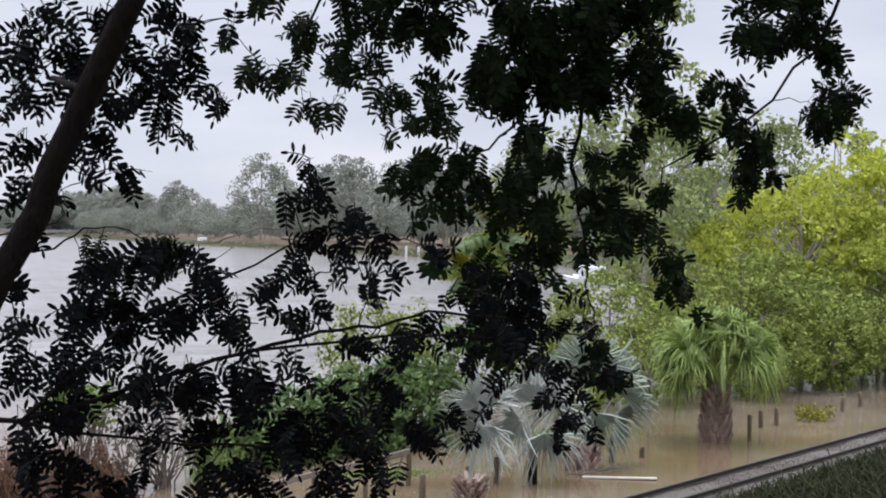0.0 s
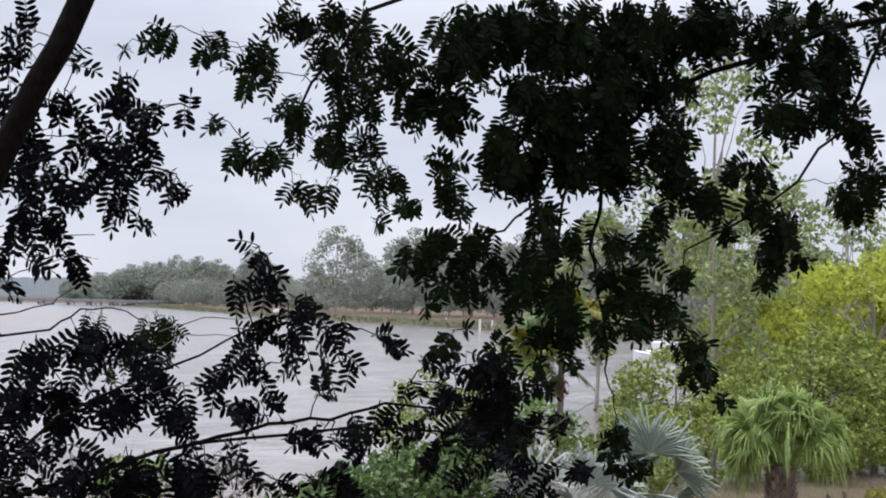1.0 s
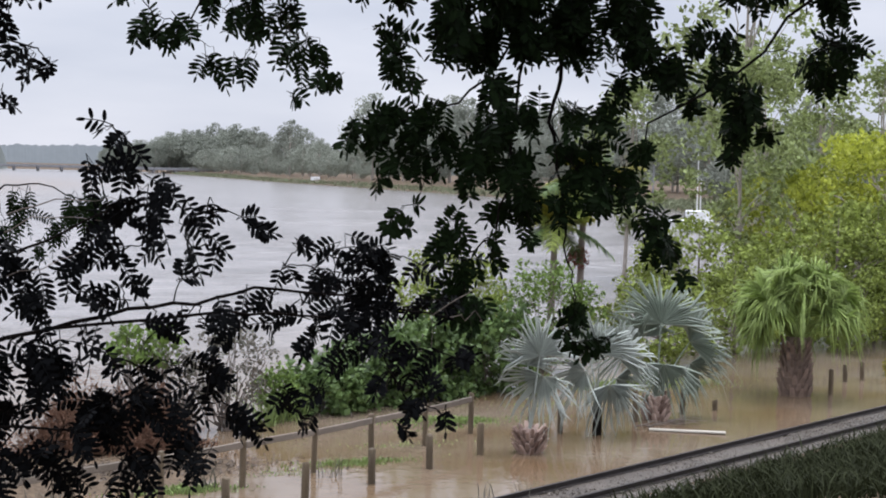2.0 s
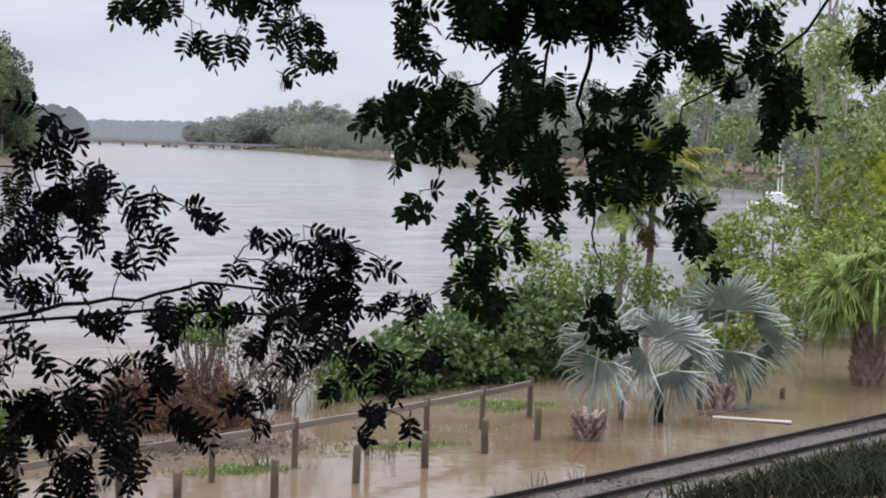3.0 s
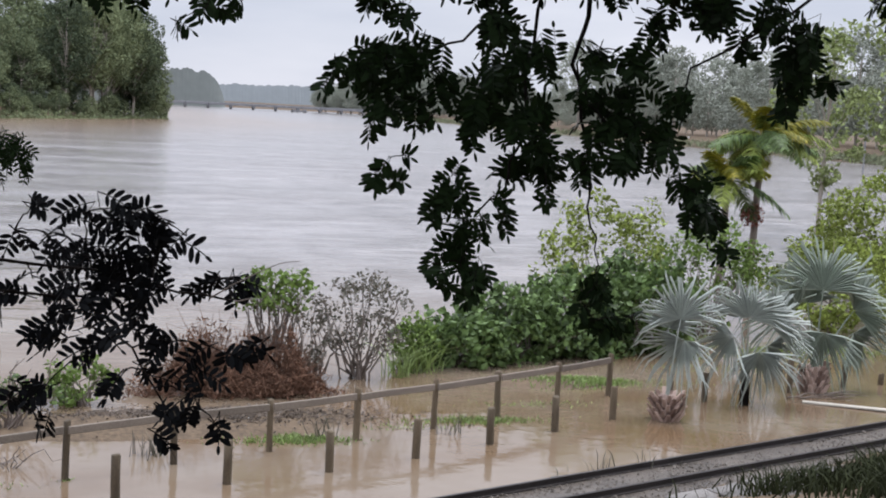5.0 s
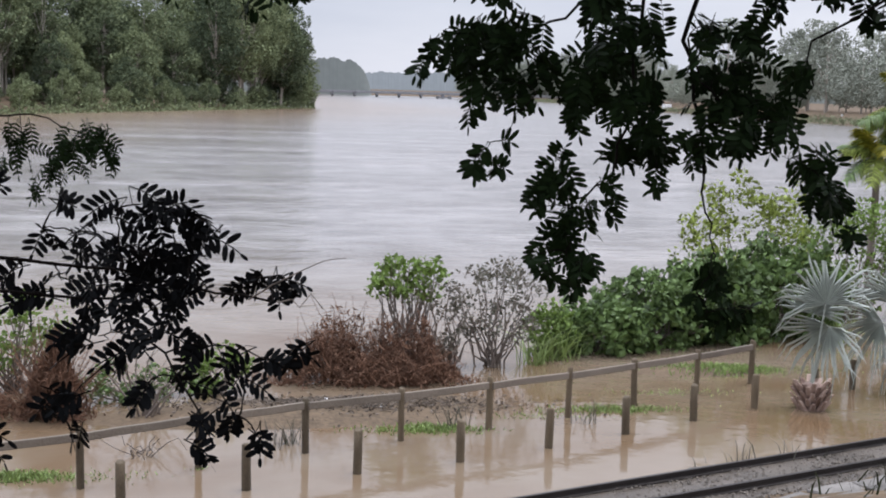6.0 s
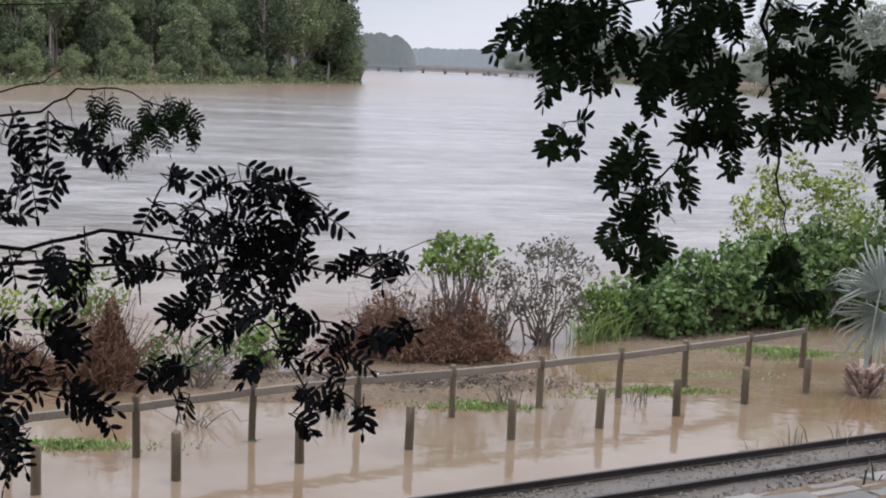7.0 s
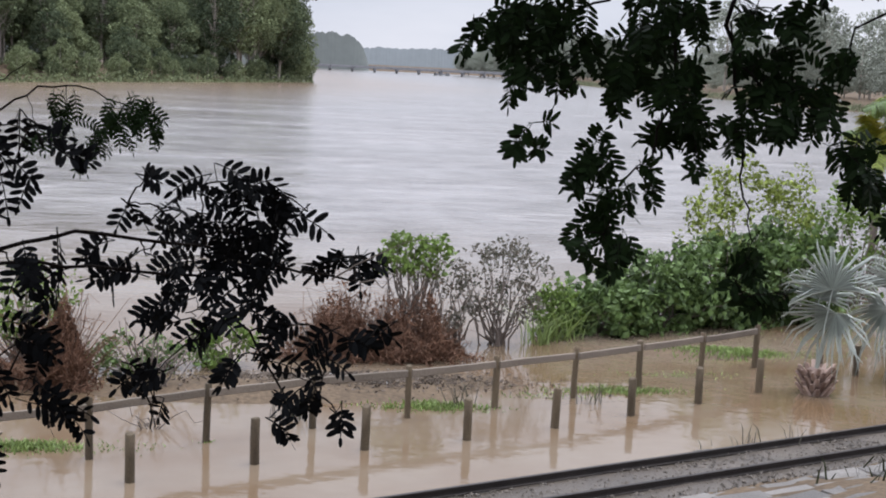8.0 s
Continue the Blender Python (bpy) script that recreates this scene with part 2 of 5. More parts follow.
        src, mul = mul, n.new("ShaderNodeMath")
        mul.operation = "MULTIPLY"
        link(src.outputs[0], mul.inputs[0])
    mul.inputs[1].default_value = 1.0
    b1, b2 = n.new("ShaderNodeBump"), n.new("ShaderNodeBump")
    b1.inputs["Strength"].default_value, b1.inputs["Distance"].default_value = 0.5, 0.40
    b2.inputs["Strength"].default_value, b2.inputs["Distance"].default_value = 0.24, 0.025
    link(mul.outputs[0], b1.inputs["Height"])
    link(rip.outputs["Fac"], b2.inputs["Height"])
    link(b2.outputs[0], b1.inputs["Normal"])
    link(b1.outputs[0], p.inputs["Normal"])
    return m


# ---- mesh helpers ----
rng = np.random.default_rng(7)


class Geo:
    """Gathers vertices and faces for one mesh."""

    def __init__(self):
        self.v, self.f, self.n = [], [], 0

    def add(self, verts, faces):
        verts = np.asarray(verts, dtype=float).reshape(-1, 3)
        self.v.append(verts)
        self.f.extend([tuple(int(i) + self.n for i in face) for face in faces])
        self.n += len(verts)

    def many(self, verts, k, faces):
        """verts: (count, k, 3); the same faces on each."""
        c = len(verts)
        if not c:
            return
        self.v.append(np.asarray(verts).reshape(-1, 3))
        for face in faces:
            idx = (np.arange(c)[:, None] * k + np.array(face)[None, :] + self.n)
            self.f.extend(map(tuple, idx.tolist()))
        self.n += c * k

    def tube(self, pts, radii, sides=7, cap=True, wobble=0.0):
        pts = [Vector(p) for p in pts]
        rings = []
        side = Vector((1, 0, 0))
        for i, p in enumerate(pts):
            d = (pts[min(i + 1, len(pts) - 1)] - pts[max(i - 1, 0)]).normalized()
            side = side - d * side.dot(d)
            if side.length < 0.05:
                side = d.orthogonal()
            side.normalize()
            up = d.cross(side)
            for k in range(sides):
                a = 2 * math.pi * k / sides
                r = radii[i] * (1 + wobble * rng.uniform(-1, 1))
                rings.append(p + (side * math.cos(a) + up * math.sin(a)) * r)
        faces = []
        for i in range(len(pts) - 1):
            for k in range(sides):
                faces.append((i * sides + k, i * sides + (k + 1) % sides, (i + 1) * sides + (k + 1) % sides, (i + 1) * sides + k))
        if cap:
            faces.append(tuple(range(sides))[::-1])
            faces.append(tuple(range((len(pts) - 1) * sides, len(pts) * sides)))
        self.add([tuple(r) for r in rings], faces)

    def mesh(self, name, smooth=False):
        me = bpy.data.meshes.new(name)
        v = np.concatenate(self.v) if self.v else np.zeros((0, 3))
        me.from_pydata(v.tolist(), [], self.f)
        if smooth:
            me.polygons.foreach_set("use_smooth", [True] * len(me.polygons))
        me.update()
        return me


def part(name, geo, material, parent=None, label="", smooth=False):
    """One mesh object, under a thing or a part; geo may be a Geo or a finished mesh."""
    me = geo.mesh(name, smooth) if isinstance(geo, Geo) else geo
    if not me.materials:
        me.materials.append(material)
    ob = new(name, me)
    if parent:
        ob.parent = parent
    if label:
        ob["label"] = label
    return ob


def thing(name, at, label, category, group="", kind=""):
    ob = new(name)
    ob.location = at
    ob.empty_display_size = 0.1
    return tagged(ob, label, category, group, kind)


def unit(a):
    return a / np.maximum(np.linalg.norm(a, axis=-1, keepdims=True), 1e-9)


def leaves(geo, pos, size, aspect=0.5, droop=0.3, spread=1.0):
    """Small folded leaves, four corners each, at the given places."""
    pos = np.asarray(pos)
    c = len(pos)
    if c == 0:
        return
    d = unit(rng.normal(size=(c, 3)) * spread + np.array([0, 0, -droop]))
    side = unit(np.cross(d, rng.normal(size=(c, 3))))
    nrm = np.cross(d, side)
    s = (size * rng.uniform(0.6, 1.35, c))[:, None]
    base, tip = pos - d * s * 0.5, pos + d * s * 0.5
    mid = pos + nrm * s * 0.12 - d * s * 0.06
    geo.many(np.stack([base, mid + side * s * aspect * 0.5, tip, mid - side * s * aspect * 0.5], 1), 4, [(0, 1, 2, 3)])


def in_ball(count, centre, radius, shell=0.35):
    d = unit(rng.normal(size=(count, 3)))
    r = rng.uniform(shell, 1, count) ** 0.6
    return np.asarray(centre) + d * (r[:, None] * np.asarray(radius))


def curve_pts(a, b, sag=0.0, n=6, jitter=0.0):
    a, b = np.asarray(a, float), np.asarray(b, float)
    out = []
    for i in range(n):
        s = i / (n - 1)
        p = a + (b - a) * s
        p[2] += sag * 4 * s * (1 - s)
        if 0 < i < n - 1 and jitter:
            p = p + rng.normal(size=3) * jitter
        out.append(p)
    return out


# ---- ground and water ----
RAIL_P, RAIL_D = np.array([0.12, 7.41]), np.array([0.9205, 0.3907])
RAIL_N = np.array([0.3907, -0.9205])     # towards the viewer
GAUGE = 0.76


def near_side(x, y):
    """Metres from the far rail towards the viewer."""
    return (x - RAIL_P[0]) * RAIL_N[0] + (y - RAIL_P[1]) * RAIL_N[1]


PATCHES = [(-4.3, 9.7, 0.75, 0.10), (1.25, 11.85, 0.8, 0.09), (4.3, 13.0, 0.9, 0.09), (7.3, 15.9, 0.9, 0.12), (0.2, 13.3, 1.6, 0.17), (-1.6, 12.6, 1.0, 0.13),
           (2.6, 14.2, 1.0, 0.06), (13.5, 19.2, 2.2, 0.13), (5.6, 16.0, 1.2, 0.10), (-3.6, 12.8, 1.3, 0.10)]


def ground_height(x, y):
    s = near_side(x, y)
    h = -0.10 + 0.035 * noise.noise((x * 0.5, y * 0.5, 1.3)) + 0.02 * noise.noise((x * 2.1, y * 2.1, 4.0))
    for px, py, r, a in PATCHES:
        q = ((x - px) / (r * 1.5)) ** 2 + ((y - py) / (r * 0.7)) ** 2
        if q < 9:
            h += a * math.exp(-q)
    if s > -0.6:
        h = max(h, min(-0.03 + 0.05 * max(0.0, s), -0.1 + (s + 0.6) * 0.3))
    if s > 1.25:
        h = 0.03 + min((s - 1.25) * 0.235, 3.25) + 0.05 * noise.noise((x * 0.7, y * 0.7, 2.0))
    far = y - (15.5 + 0.45 * max(0.0, x - 4))
    if far > 0 and s < 0:
        h -= min(far * 0.22, 4.0)
    # the wooded banks across the river
    left_edge = -37.5 + (y - 178) * 0.385 if y < 335 else 20.5 - (y - 335) * 0.25
    if 120 < y < 1000:
        h = max(h, min(2.5, -3 + (left_edge - x) * 0.35))
    right_edge = 38 + 0.515 * (y - 28) if y < 185 else (119 + (y - 185) * 0.09 if y < 520 else 149 + (y - 520) * 0.13)
    if y > 21 and y < 1600:
        h = max(h, min(2.2, -1.0 + (x - right_edge) * 0.22))
    if y > 1150:
        h = max(h, min(6.0, -3 + (y - 1150) * 0.05))
    return h


def sheet(xs, ys, height):
    g = Geo()
    v = [(x, y, height(x, y)) for y in ys for x in xs]
    k = len(xs)
    g.add(v, [(j * k + i, j * k + i + 1, (j + 1) * k + i + 1, (j + 1) * k + i) for j in range(len(ys) - 1) for i in range(k - 1)])
    return g


xs = sorted(set([-2500, -1200, -600, -400, -250, -180, -140, -110, -85, -65, -50, -40, -30, -24, -19] + [round(-15 + 0.35 * i, 2) for i in range(115)]
                + [26, 28, 30, 33, 36, 40, 45, 50, 57, 65, 75, 85, 95, 105, 113, 120, 127, 134, 141, 148, 155, 163, 172, 185, 200, 230, 270, 330, 420, 600, 1000, 2500]))
ys = sorted(set([-900, -400, -200, -100, -60, -40, -28, -20, -15, -11, -8, -5, -2] + [round(0 + 0.35 * i, 2) for i in range(72)]
                + [26, 28, 30, 33, 36, 40, 46, 53, 60, 70, 80, 95, 110, 125, 140, 155, 170, 185, 200, 215, 230, 245, 260, 280, 300, 320, 335, 350, 370, 400, 440, 480, 530, 590,
                   660, 740, 830, 930, 1040, 1150, 1300, 1600, 2500, 3800]))
ground = part("ground", sheet(xs, ys, ground_height), ground_material(), smooth=True)
tagged(ground, "sodden muddy lawn and river banks with grass", "ground", kind="structure")
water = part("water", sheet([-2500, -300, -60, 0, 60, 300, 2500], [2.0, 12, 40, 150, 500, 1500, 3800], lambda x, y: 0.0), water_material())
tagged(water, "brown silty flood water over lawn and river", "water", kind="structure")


# ---- railing, bollards, low posts ----
def post_mesh(height, r, chamfer=0.02, sides=9, lean=0.0):
    g = Geo()
    z = [-0.35, 0.0, height * 0.5, height - chamfer, height]
    g.tube([(lean * max(h, 0) + rng.normal() * 0.002, rng.normal() * 0.002, h) for h in z], [r * 1.02, r * 1.01, r, r * 0.98, r * 0.82], sides, wobble=0.03)
    return g.mesh("post", True)


FENCE = [(-7.65, 7.55), (-6.27, 8.08), (-4.90, 8.62), (-3.49, 9.25), (-2.10, 10.02), (-0.69, 10.72), (0.685, 11.30), (2.06, 11.90), (3.415, 12.545), (4.69, 13.30), (6.0, 14.06), (7.27, 14.85)]
fence = thing("post_and_rail_fence", (-0.69, 10.72, 0), "weathered timber post and rail fence standing in flood water", "fence")
post_meshes = []
for i in range(4):
    me = post_mesh(0.77, 0.047 + 0.004 * (i % 2), 0.012, 8)
    me.materials.append(M_POST)
    post_meshes.append(me)
for i, (x, y) in enumerate(FENCE):
    o = part("post", post_meshes[i % 4], M_POST, fence)
    o.location = (x + 0.69, y - 10.72, rng.uniform(-0.02, 0.015))
    o.rotation_euler = (rng.uniform(-0.02, 0.02), rng.uniform(-0.02, 0.02), rng.uniform(0, 6))


def bar(a, b, w, h):
    """A squared timber from a to b, its edges eased."""
    a, b = Vector(a), Vector(b)
    d = (b - a).normalized()
    s = d.cross(Vector((0, 0, 1))).normalized()
    u = s.cross(d)
    g = Geo()
    prof = [(-w, -h * 0.8), (-w * 0.8, -h), (w * 0.8, -h), (w, -h * 0.8), (w, h * 0.8), (w * 0.8, h), (-w * 0.8, h), (-w, h * 0.8)]
    v = []
    for j in range(4):
        c = a + (b - a) * (j / 3) + Vector((0, 0, rng.normal() * 0.004))
        v += [tuple(c + s * p + u * q) for p, q in prof]
    f = [(j * 8 + k, j * 8 + (k + 1) % 8, j * 8 + 8 + (k + 1) % 8, j * 8 + 8 + k) for j in range(3) for k in range(8)]
    g.add(v, f + [tuple(range(8))[::-1], tuple(range(24, 32))])
    return g


for (x0, y0), (x1, y1) in zip(FENCE[:-1], FENCE[1:]):
    o = (0.69, -10.72)
    e = 0.035
    part("rail", bar((x0 + o[0] + e, y0 + o[1] - 0.075, 0.66 + rng.uniform(-.015, .015)), (x1 + o[0] - e, y1 + o[1] - 0.075, 0.66 + rng.uniform(-.015, .015)), 0.022, 0.05), M_RAILING, fence, "grey weathered rail")

BOLLARDS = [(-5.95, 7.25), (-4.45, 7.80), (-2.95, 8.32), (-1.50, 9.05), (-0.08, 9.69), (1.343, 10.177), (2.705, 10.81), (4.026, 11.52), (5.33, 12.267), (6.614, 13.04)]
for i, (x, y) in enumerate(BOLLARDS):
    b = thing("bollard", (x, y, 0), "round weathered timber bollard standing in brown flood water", "bollard", "bollards along the track")
    b.rotation_euler = (rng.uniform(-0.025, 0.025), rng.uniform(-0.03, 0.03), rng.uniform(0, 6))
    part("log", post_mesh(0.57 + rng.uniform(-0.02, 0.02), 0.058, 0.012, 12), M_POST, b)
for x, y, h in ((8.915, 14.36, 0.52), (7.95, 13.72, 0.5), (12.455, 15.55, 0.52), (11.0, 15.05, 0.62), (13.4, 15.75, 0.22), (19.07, 18.35, 0.42), (19.72, 18.5, 0.45), (23.5, 20.0, 0.4), (24.8, 20.6, 0.4), (17.3, 16.75, 0.6)):
    b = thing("bollard", (x, y, 0), "round timber bollard beside the palms, partly under water", "bollard", "bollards beside the palms")
    b.rotation_euler = (0, rng.uniform(-0.04, 0.04), rng.uniform(0, 6))
    part("log", post_mesh(h, 0.055, 0.012, 10), M_POST, b)

# a pale plank and drifted branches by the second stump
plank = thing("plank", (11.4, 13.85, 0.02), "pale sawn plank floating on flood water", "plank")
part("board", bar((-0.62, 0.33, 0), (0.60, -0.46, 0.01), 0.09, 0.016), mat("sawn_pine", (0.42, 0.385, 0.33), 0.6, 0.25, 5, 60, 0.2), plank)
drift = thing("driftwood", (11.3, 14.6, 0.02), "bare brown branches drifted against the bollards", "branch")
for i in range(7):
    g = Geo()
    a = np.array([rng.uniform(-0.7, 0.5), rng.uniform(-0.25, 0.25), 0.01])
    g.tube(curve_pts(a, a + np.array([rng.uniform(0.4, 0.9), rng.uniform(-0.25, 0.1), rng.uniform(0, 0.06)]), 0.03, 5, 0.02), [0.018, 0.015, 0.012, 0.009, 0.004], 5)
    part("branch", g, M_TWIG, drift, smooth=True)


# ---- the narrow track ----
def along(s, n, z=0.0):
    p = RAIL_P + RAIL_D * s + RAIL_N * n
    return (p[0], p[1], z)


track = thing("railway_track", along(0, 0), "narrow rusty railway track on wet ballast at the flood's edge", "railway track")
org = Vector(along(0, 0))
PROF = [(-0.040, 0), (0.040, 0), (0.040, 0.010), (0.010, 0.022), (0.010, 0.065), (0.024, 0.075), (0.024, 0.098), (-0.024, 0.098), (-0.024, 0.075), (-0.010, 0.065), (-0.010, 0.022), (-0.040, 0.010)]
for k in (0.0, GAUGE):
    g = Geo()
    v = []
    for s in (-14, 0, 14, 28, 44):
        c = Vector(along(s, k, 0.045)) - org
        v += [tuple(c + Vector((RAIL_N[0] * p, RAIL_N[1] * p, q))) for p, q in PROF]
    m_ = len(PROF)
    g.add(v, [(j * m_ + i, j * m_ + (i + 1) % m_, (j + 1) * m_ + (i + 1) % m_, (j + 1) * m_ + i) for j in range(4) for i in range(m_)])
    part("rail", g, M_STEEL, track, "rust-dark steel rail")
sl = bar((-0.28, 0, 0), (GAUGE + 0.28, 0, 0), 0.075, 0.03).mesh("sleeper")
sl.materials.append(M_SLEEPER)
ang = math.atan2(RAIL_N[1], RAIL_N[0])
for i in range(64):
    o = part("sleeper", sl, M_SLEEPER, track)
    o.location = Vector(along(-10 + i * 0.62, 0, -0.008)) - org
    o.rotation_euler = (0, 0, ang + rng.normal() * 0.02)
g = Geo()
cnt = 13000
S_, N_ = rng.uniform(-6, 26, cnt), rng.uniform(-0.28, 1.15, cnt)
P_ = RAIL_P[None] + RAIL_D[None] * S_[:, None] + RAIL_N[None] * N_[:, None]
c = np.concatenate([P_ - np.array([org.x, org.y]), rng.uniform(0.02, 0.055, (cnt, 1)) * (N_[:, None] > -0.1) + 0.0], 1)
r_ = rng.uniform(0.012, 0.032, (cnt, 1, 1))
octa = np.array([(1, 0, 0), (0, 1, 0), (-1, 0, 0), (0, -1, 0), (0, 0, 0.8), (0, 0, -0.8)])[None] * r_ * rng.uniform(0.6, 1.3, (cnt, 6, 1))
g.many(c[:, None, :] + octa, 6, [(0, 1, 4), (1, 2, 4), (2, 3, 4), (3, 0, 4), (1, 0, 5), (2, 1, 5), (3, 2, 5), (0, 3, 5)])
tagged(part("ballast", g, M_BALLAST, track, "wet grey gravel"), kind="stuff")

g = Geo()
v = []
for i in range(90):
    for n_ in (-0.42, -0.2, 0.1, 0.38, 0.66, 0.95, 1.2):
        p = along(-14 + i * 0.65, n_ + rng.normal() * 0.03)
        v.append((p[0] - org.x, p[1] - org.y, (0.012 if -0.3 < n_ < 1.1 else -0.02) + 0.030 * noise.noise((p[0] * 1.3, p[1] * 1.3, 7.0)) + 0.030 * (n_ > -0.1)))
g.add(v, [(i * 7 + k, i * 7 + k + 1, (i + 1) * 7 + k + 1, (i + 1) * 7 + k) for i in range(89) for k in range(6)])
part("bed", g, mat("wet_track_bed", (0.072, 0.058, 0.045), 0.4, 0.6, 1.6, 40, 0.8), track, "wet dark gravel bed", True)

# flat pale stones laid along the near side of the track
edging = thing("stone_edging", along(6, 1.6), "pale flat edging stones beside the railway track", "stone edging", kind="structure")
eo = Vector(along(6, 1.6))
for row in range(4):
    s = -3.0 + 0.3 * row
    while s < 10:
        ln = rng.uniform(0.32, 1.15)
        g = Geo()
        z = 0.06 + 0.10 * row + rng.uniform(-0.025, 0.025)
        pts = []
        for (a, b) in ((0.02, 0.02), (0.5, 0.0), (0.98, 0.03), (1.0, 0.5), (0.97, 0.98), (0.5, 1.0), (0.03, 0.97), (0.0, 0.5)):
            q = Vector(along(s + ln * 0.94 * a + rng.normal() * 0.03, 1.18 + row * 0.47 + 0.41 * b + rng.normal() * 0.03)) - eo
            pts.append(q)
        g.add([(q.x, q.y, -0.1) for q in pts] + [(q.x, q.y, z - 0.015) for q in pts] + [(q.x * 0.97 + sum(p.x for p in pts) / 8 * 0.03, q.y * 0.97 + sum(p.y for p in pts) / 8 * 0.03, z + rng.normal() * 0.006) for q in pts],
              [(k, (k + 1) % 8, 8 + (k + 1) % 8, 8 + k) for k in range(8)] + [(8 + k, 8 + (k + 1) % 8, 16 + (k + 1) % 8, 16 + k) for k in range(8)] + [tuple(range(16, 24))])
        part("stone", g, M_STONE, edging)
        s += ln


# ---- grass ----
def grass(name, spots, height, material, label, lean=0.35, width=0.012):
    g = Geo()
    for x, y, rx, ry, count in spots:
        q = rng.normal(size=(count, 2)) * 0.45
        px, py = x + q[:, 0] * rx, y + q[:, 1] * ry
        base = np.stack([px, py, np.array([max(ground_height(a, b), -0.05) for a, b in zip(px, py)])], 1)
        h = height * rng.uniform(0.4, 1.2, count)
        d = rng.normal(size=(count, 2)) * lean
        a = rng.uniform(0, 6.28, count)
        s = np.stack([np.cos(a), np.sin(a), np.zeros(count)], 1) * width
        mid = base + np.stack([d[:, 0] * h * 0.4, d[:, 1] * h * 0.4, h * 0.6], 1)
        tip = base + np.stack([d[:, 0] * h * 1.2, d[:, 1] * h * 1.2, h * 0.95], 1)
        g.many(np.stack([base - s, base + s, mid + s * 0.8, tip, mid - s * 0.8], 1), 5, [(0, 1, 2, 4), (4, 2, 3)])
    return tagged(part(name, g, material), label, "grass", kind="stuff")


grass("lawn_grass", [(-4.3, 9.75, 1.5, 0.35, 1500), (1.2, 11.85, 1.1, 0.3, 700), (4.3, 13.0, 1.4, 0.3, 800), (7.3, 15.9, 1.3, 0.6, 1100), (5.7, 14.2, 1.3, 0.3, 350), (3.0, 12.6, 0.8, 0.25, 200), (13.5, 19.3, 3.0, 1.5, 2600),
                     (8.6, 16.0, 1.2, 0.5, 400), (10.5, 17.5, 2, 1.0, 700), (-2.1, 10.0, 0.12, 0.1, 40), (-7.2, 8.7, 1.0, 0.4, 500)], 0.085, M_GRASS, "bright green grass poking out of flood water")
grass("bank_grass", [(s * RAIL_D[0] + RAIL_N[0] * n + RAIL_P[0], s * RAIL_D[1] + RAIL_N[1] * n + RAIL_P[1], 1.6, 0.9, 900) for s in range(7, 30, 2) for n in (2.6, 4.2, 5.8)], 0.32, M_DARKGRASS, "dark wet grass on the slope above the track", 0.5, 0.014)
grass("reeds", [(-0.9, 11.2, 0.3, 0.2, 50), (1.6, 12.0, 0.3, 0.15, 25), (3.6, 12.2, 0.25, 0.2, 18), (5.6, 9.9, 1.2, 0.2, 22)], 0.42, M_GREYLEAF, "thin grey-green reeds standing in the water", 0.3, 0.009)


grass("tall_grass", [(4.3, 17.0, 0.45, 0.35, 80), (3.8, 16.6, 0.3, 0.25, 40), (10.6, 18.6, 0.5, 0.3, 70)], 0.8, M_GRASS, "tall yellow-green grass leaning beside the vine mound", 0.75, 0.012)


for x, y, r in ((0.55, 13.55, 0.4), (0.62, 13.1, 1.4), (-0.2, 13.6, 2.3)):
    b = thing("bottle", (x, y, 0.06), "small white plastic bottle stranded on the mud", "bottle", "litter on the mud")
    b.rotation_euler = (0, radians(90), r)
    g = Geo()
    g.tube([(0, 0, -0.09), (0, 0, 0.03), (0, 0, 0.06), (0, 0, 0.09)], [0.034, 0.034, 0.014, 0.013], 9)
    part("body", g, M_WHITE, b, smooth=True)


g = Geo()
for i in range(420):
    x, y = rng.normal(0.1, 1.25), rng.normal(13.35, 0.32)
    z = max(0.0, ground_height(x, y)) + 0.012
    a = rng.normal(0.3, 0.6)
    L = rng.uniform(0.05, 0.28)
    d = np.array([math.cos(a) * L, math.sin(a) * L, rng.uniform(-0.01, 0.05)])
    g.tube(curve_pts((x, y, z), np.array([x, y, z]) + d, 0.01, 4, 0.008), [0.006, 0.006, 0.005, 0.003], 4, cap=False)
n_ = 1500
px, py = rng.normal(0.1, 1.3, n_), rng.normal(13.35, 0.36, n_)
leaves(g, np.stack([px, py, np.array([max(0.0, ground_height(a, b)) for a, b in zip(px, py)]) + rng.uniform(0.005, 0.025, n_)], 1), 0.07, 0.5, 0.0)
tagged(part("flood_debris", g, mat("grey_brown_litter", (0.12, 0.095, 0.075), 0.85, 0.5, 3, 30, 0.2, island=True)), "grey-brown sticks and leaf litter left by the flood", "debris", kind="stuff")


# ---- shrubs behind the fence ----
def stems(parent, material, base, tops, r0=0.022, jitter=0.06):
    for t in tops:
        geo = Geo()
        pts = curve_pts(np.asarray(base) + rng.normal(size=3) * np.array([0.08, 0.08, 0]), t, rng.uniform(-0.05, 0.12), 6, jitter)
        geo.tube(pts, [r0 * (1 - 0.15 * i) for i in range(6)], 5, cap=False)
        part("stem", geo, material, parent, smooth=True)


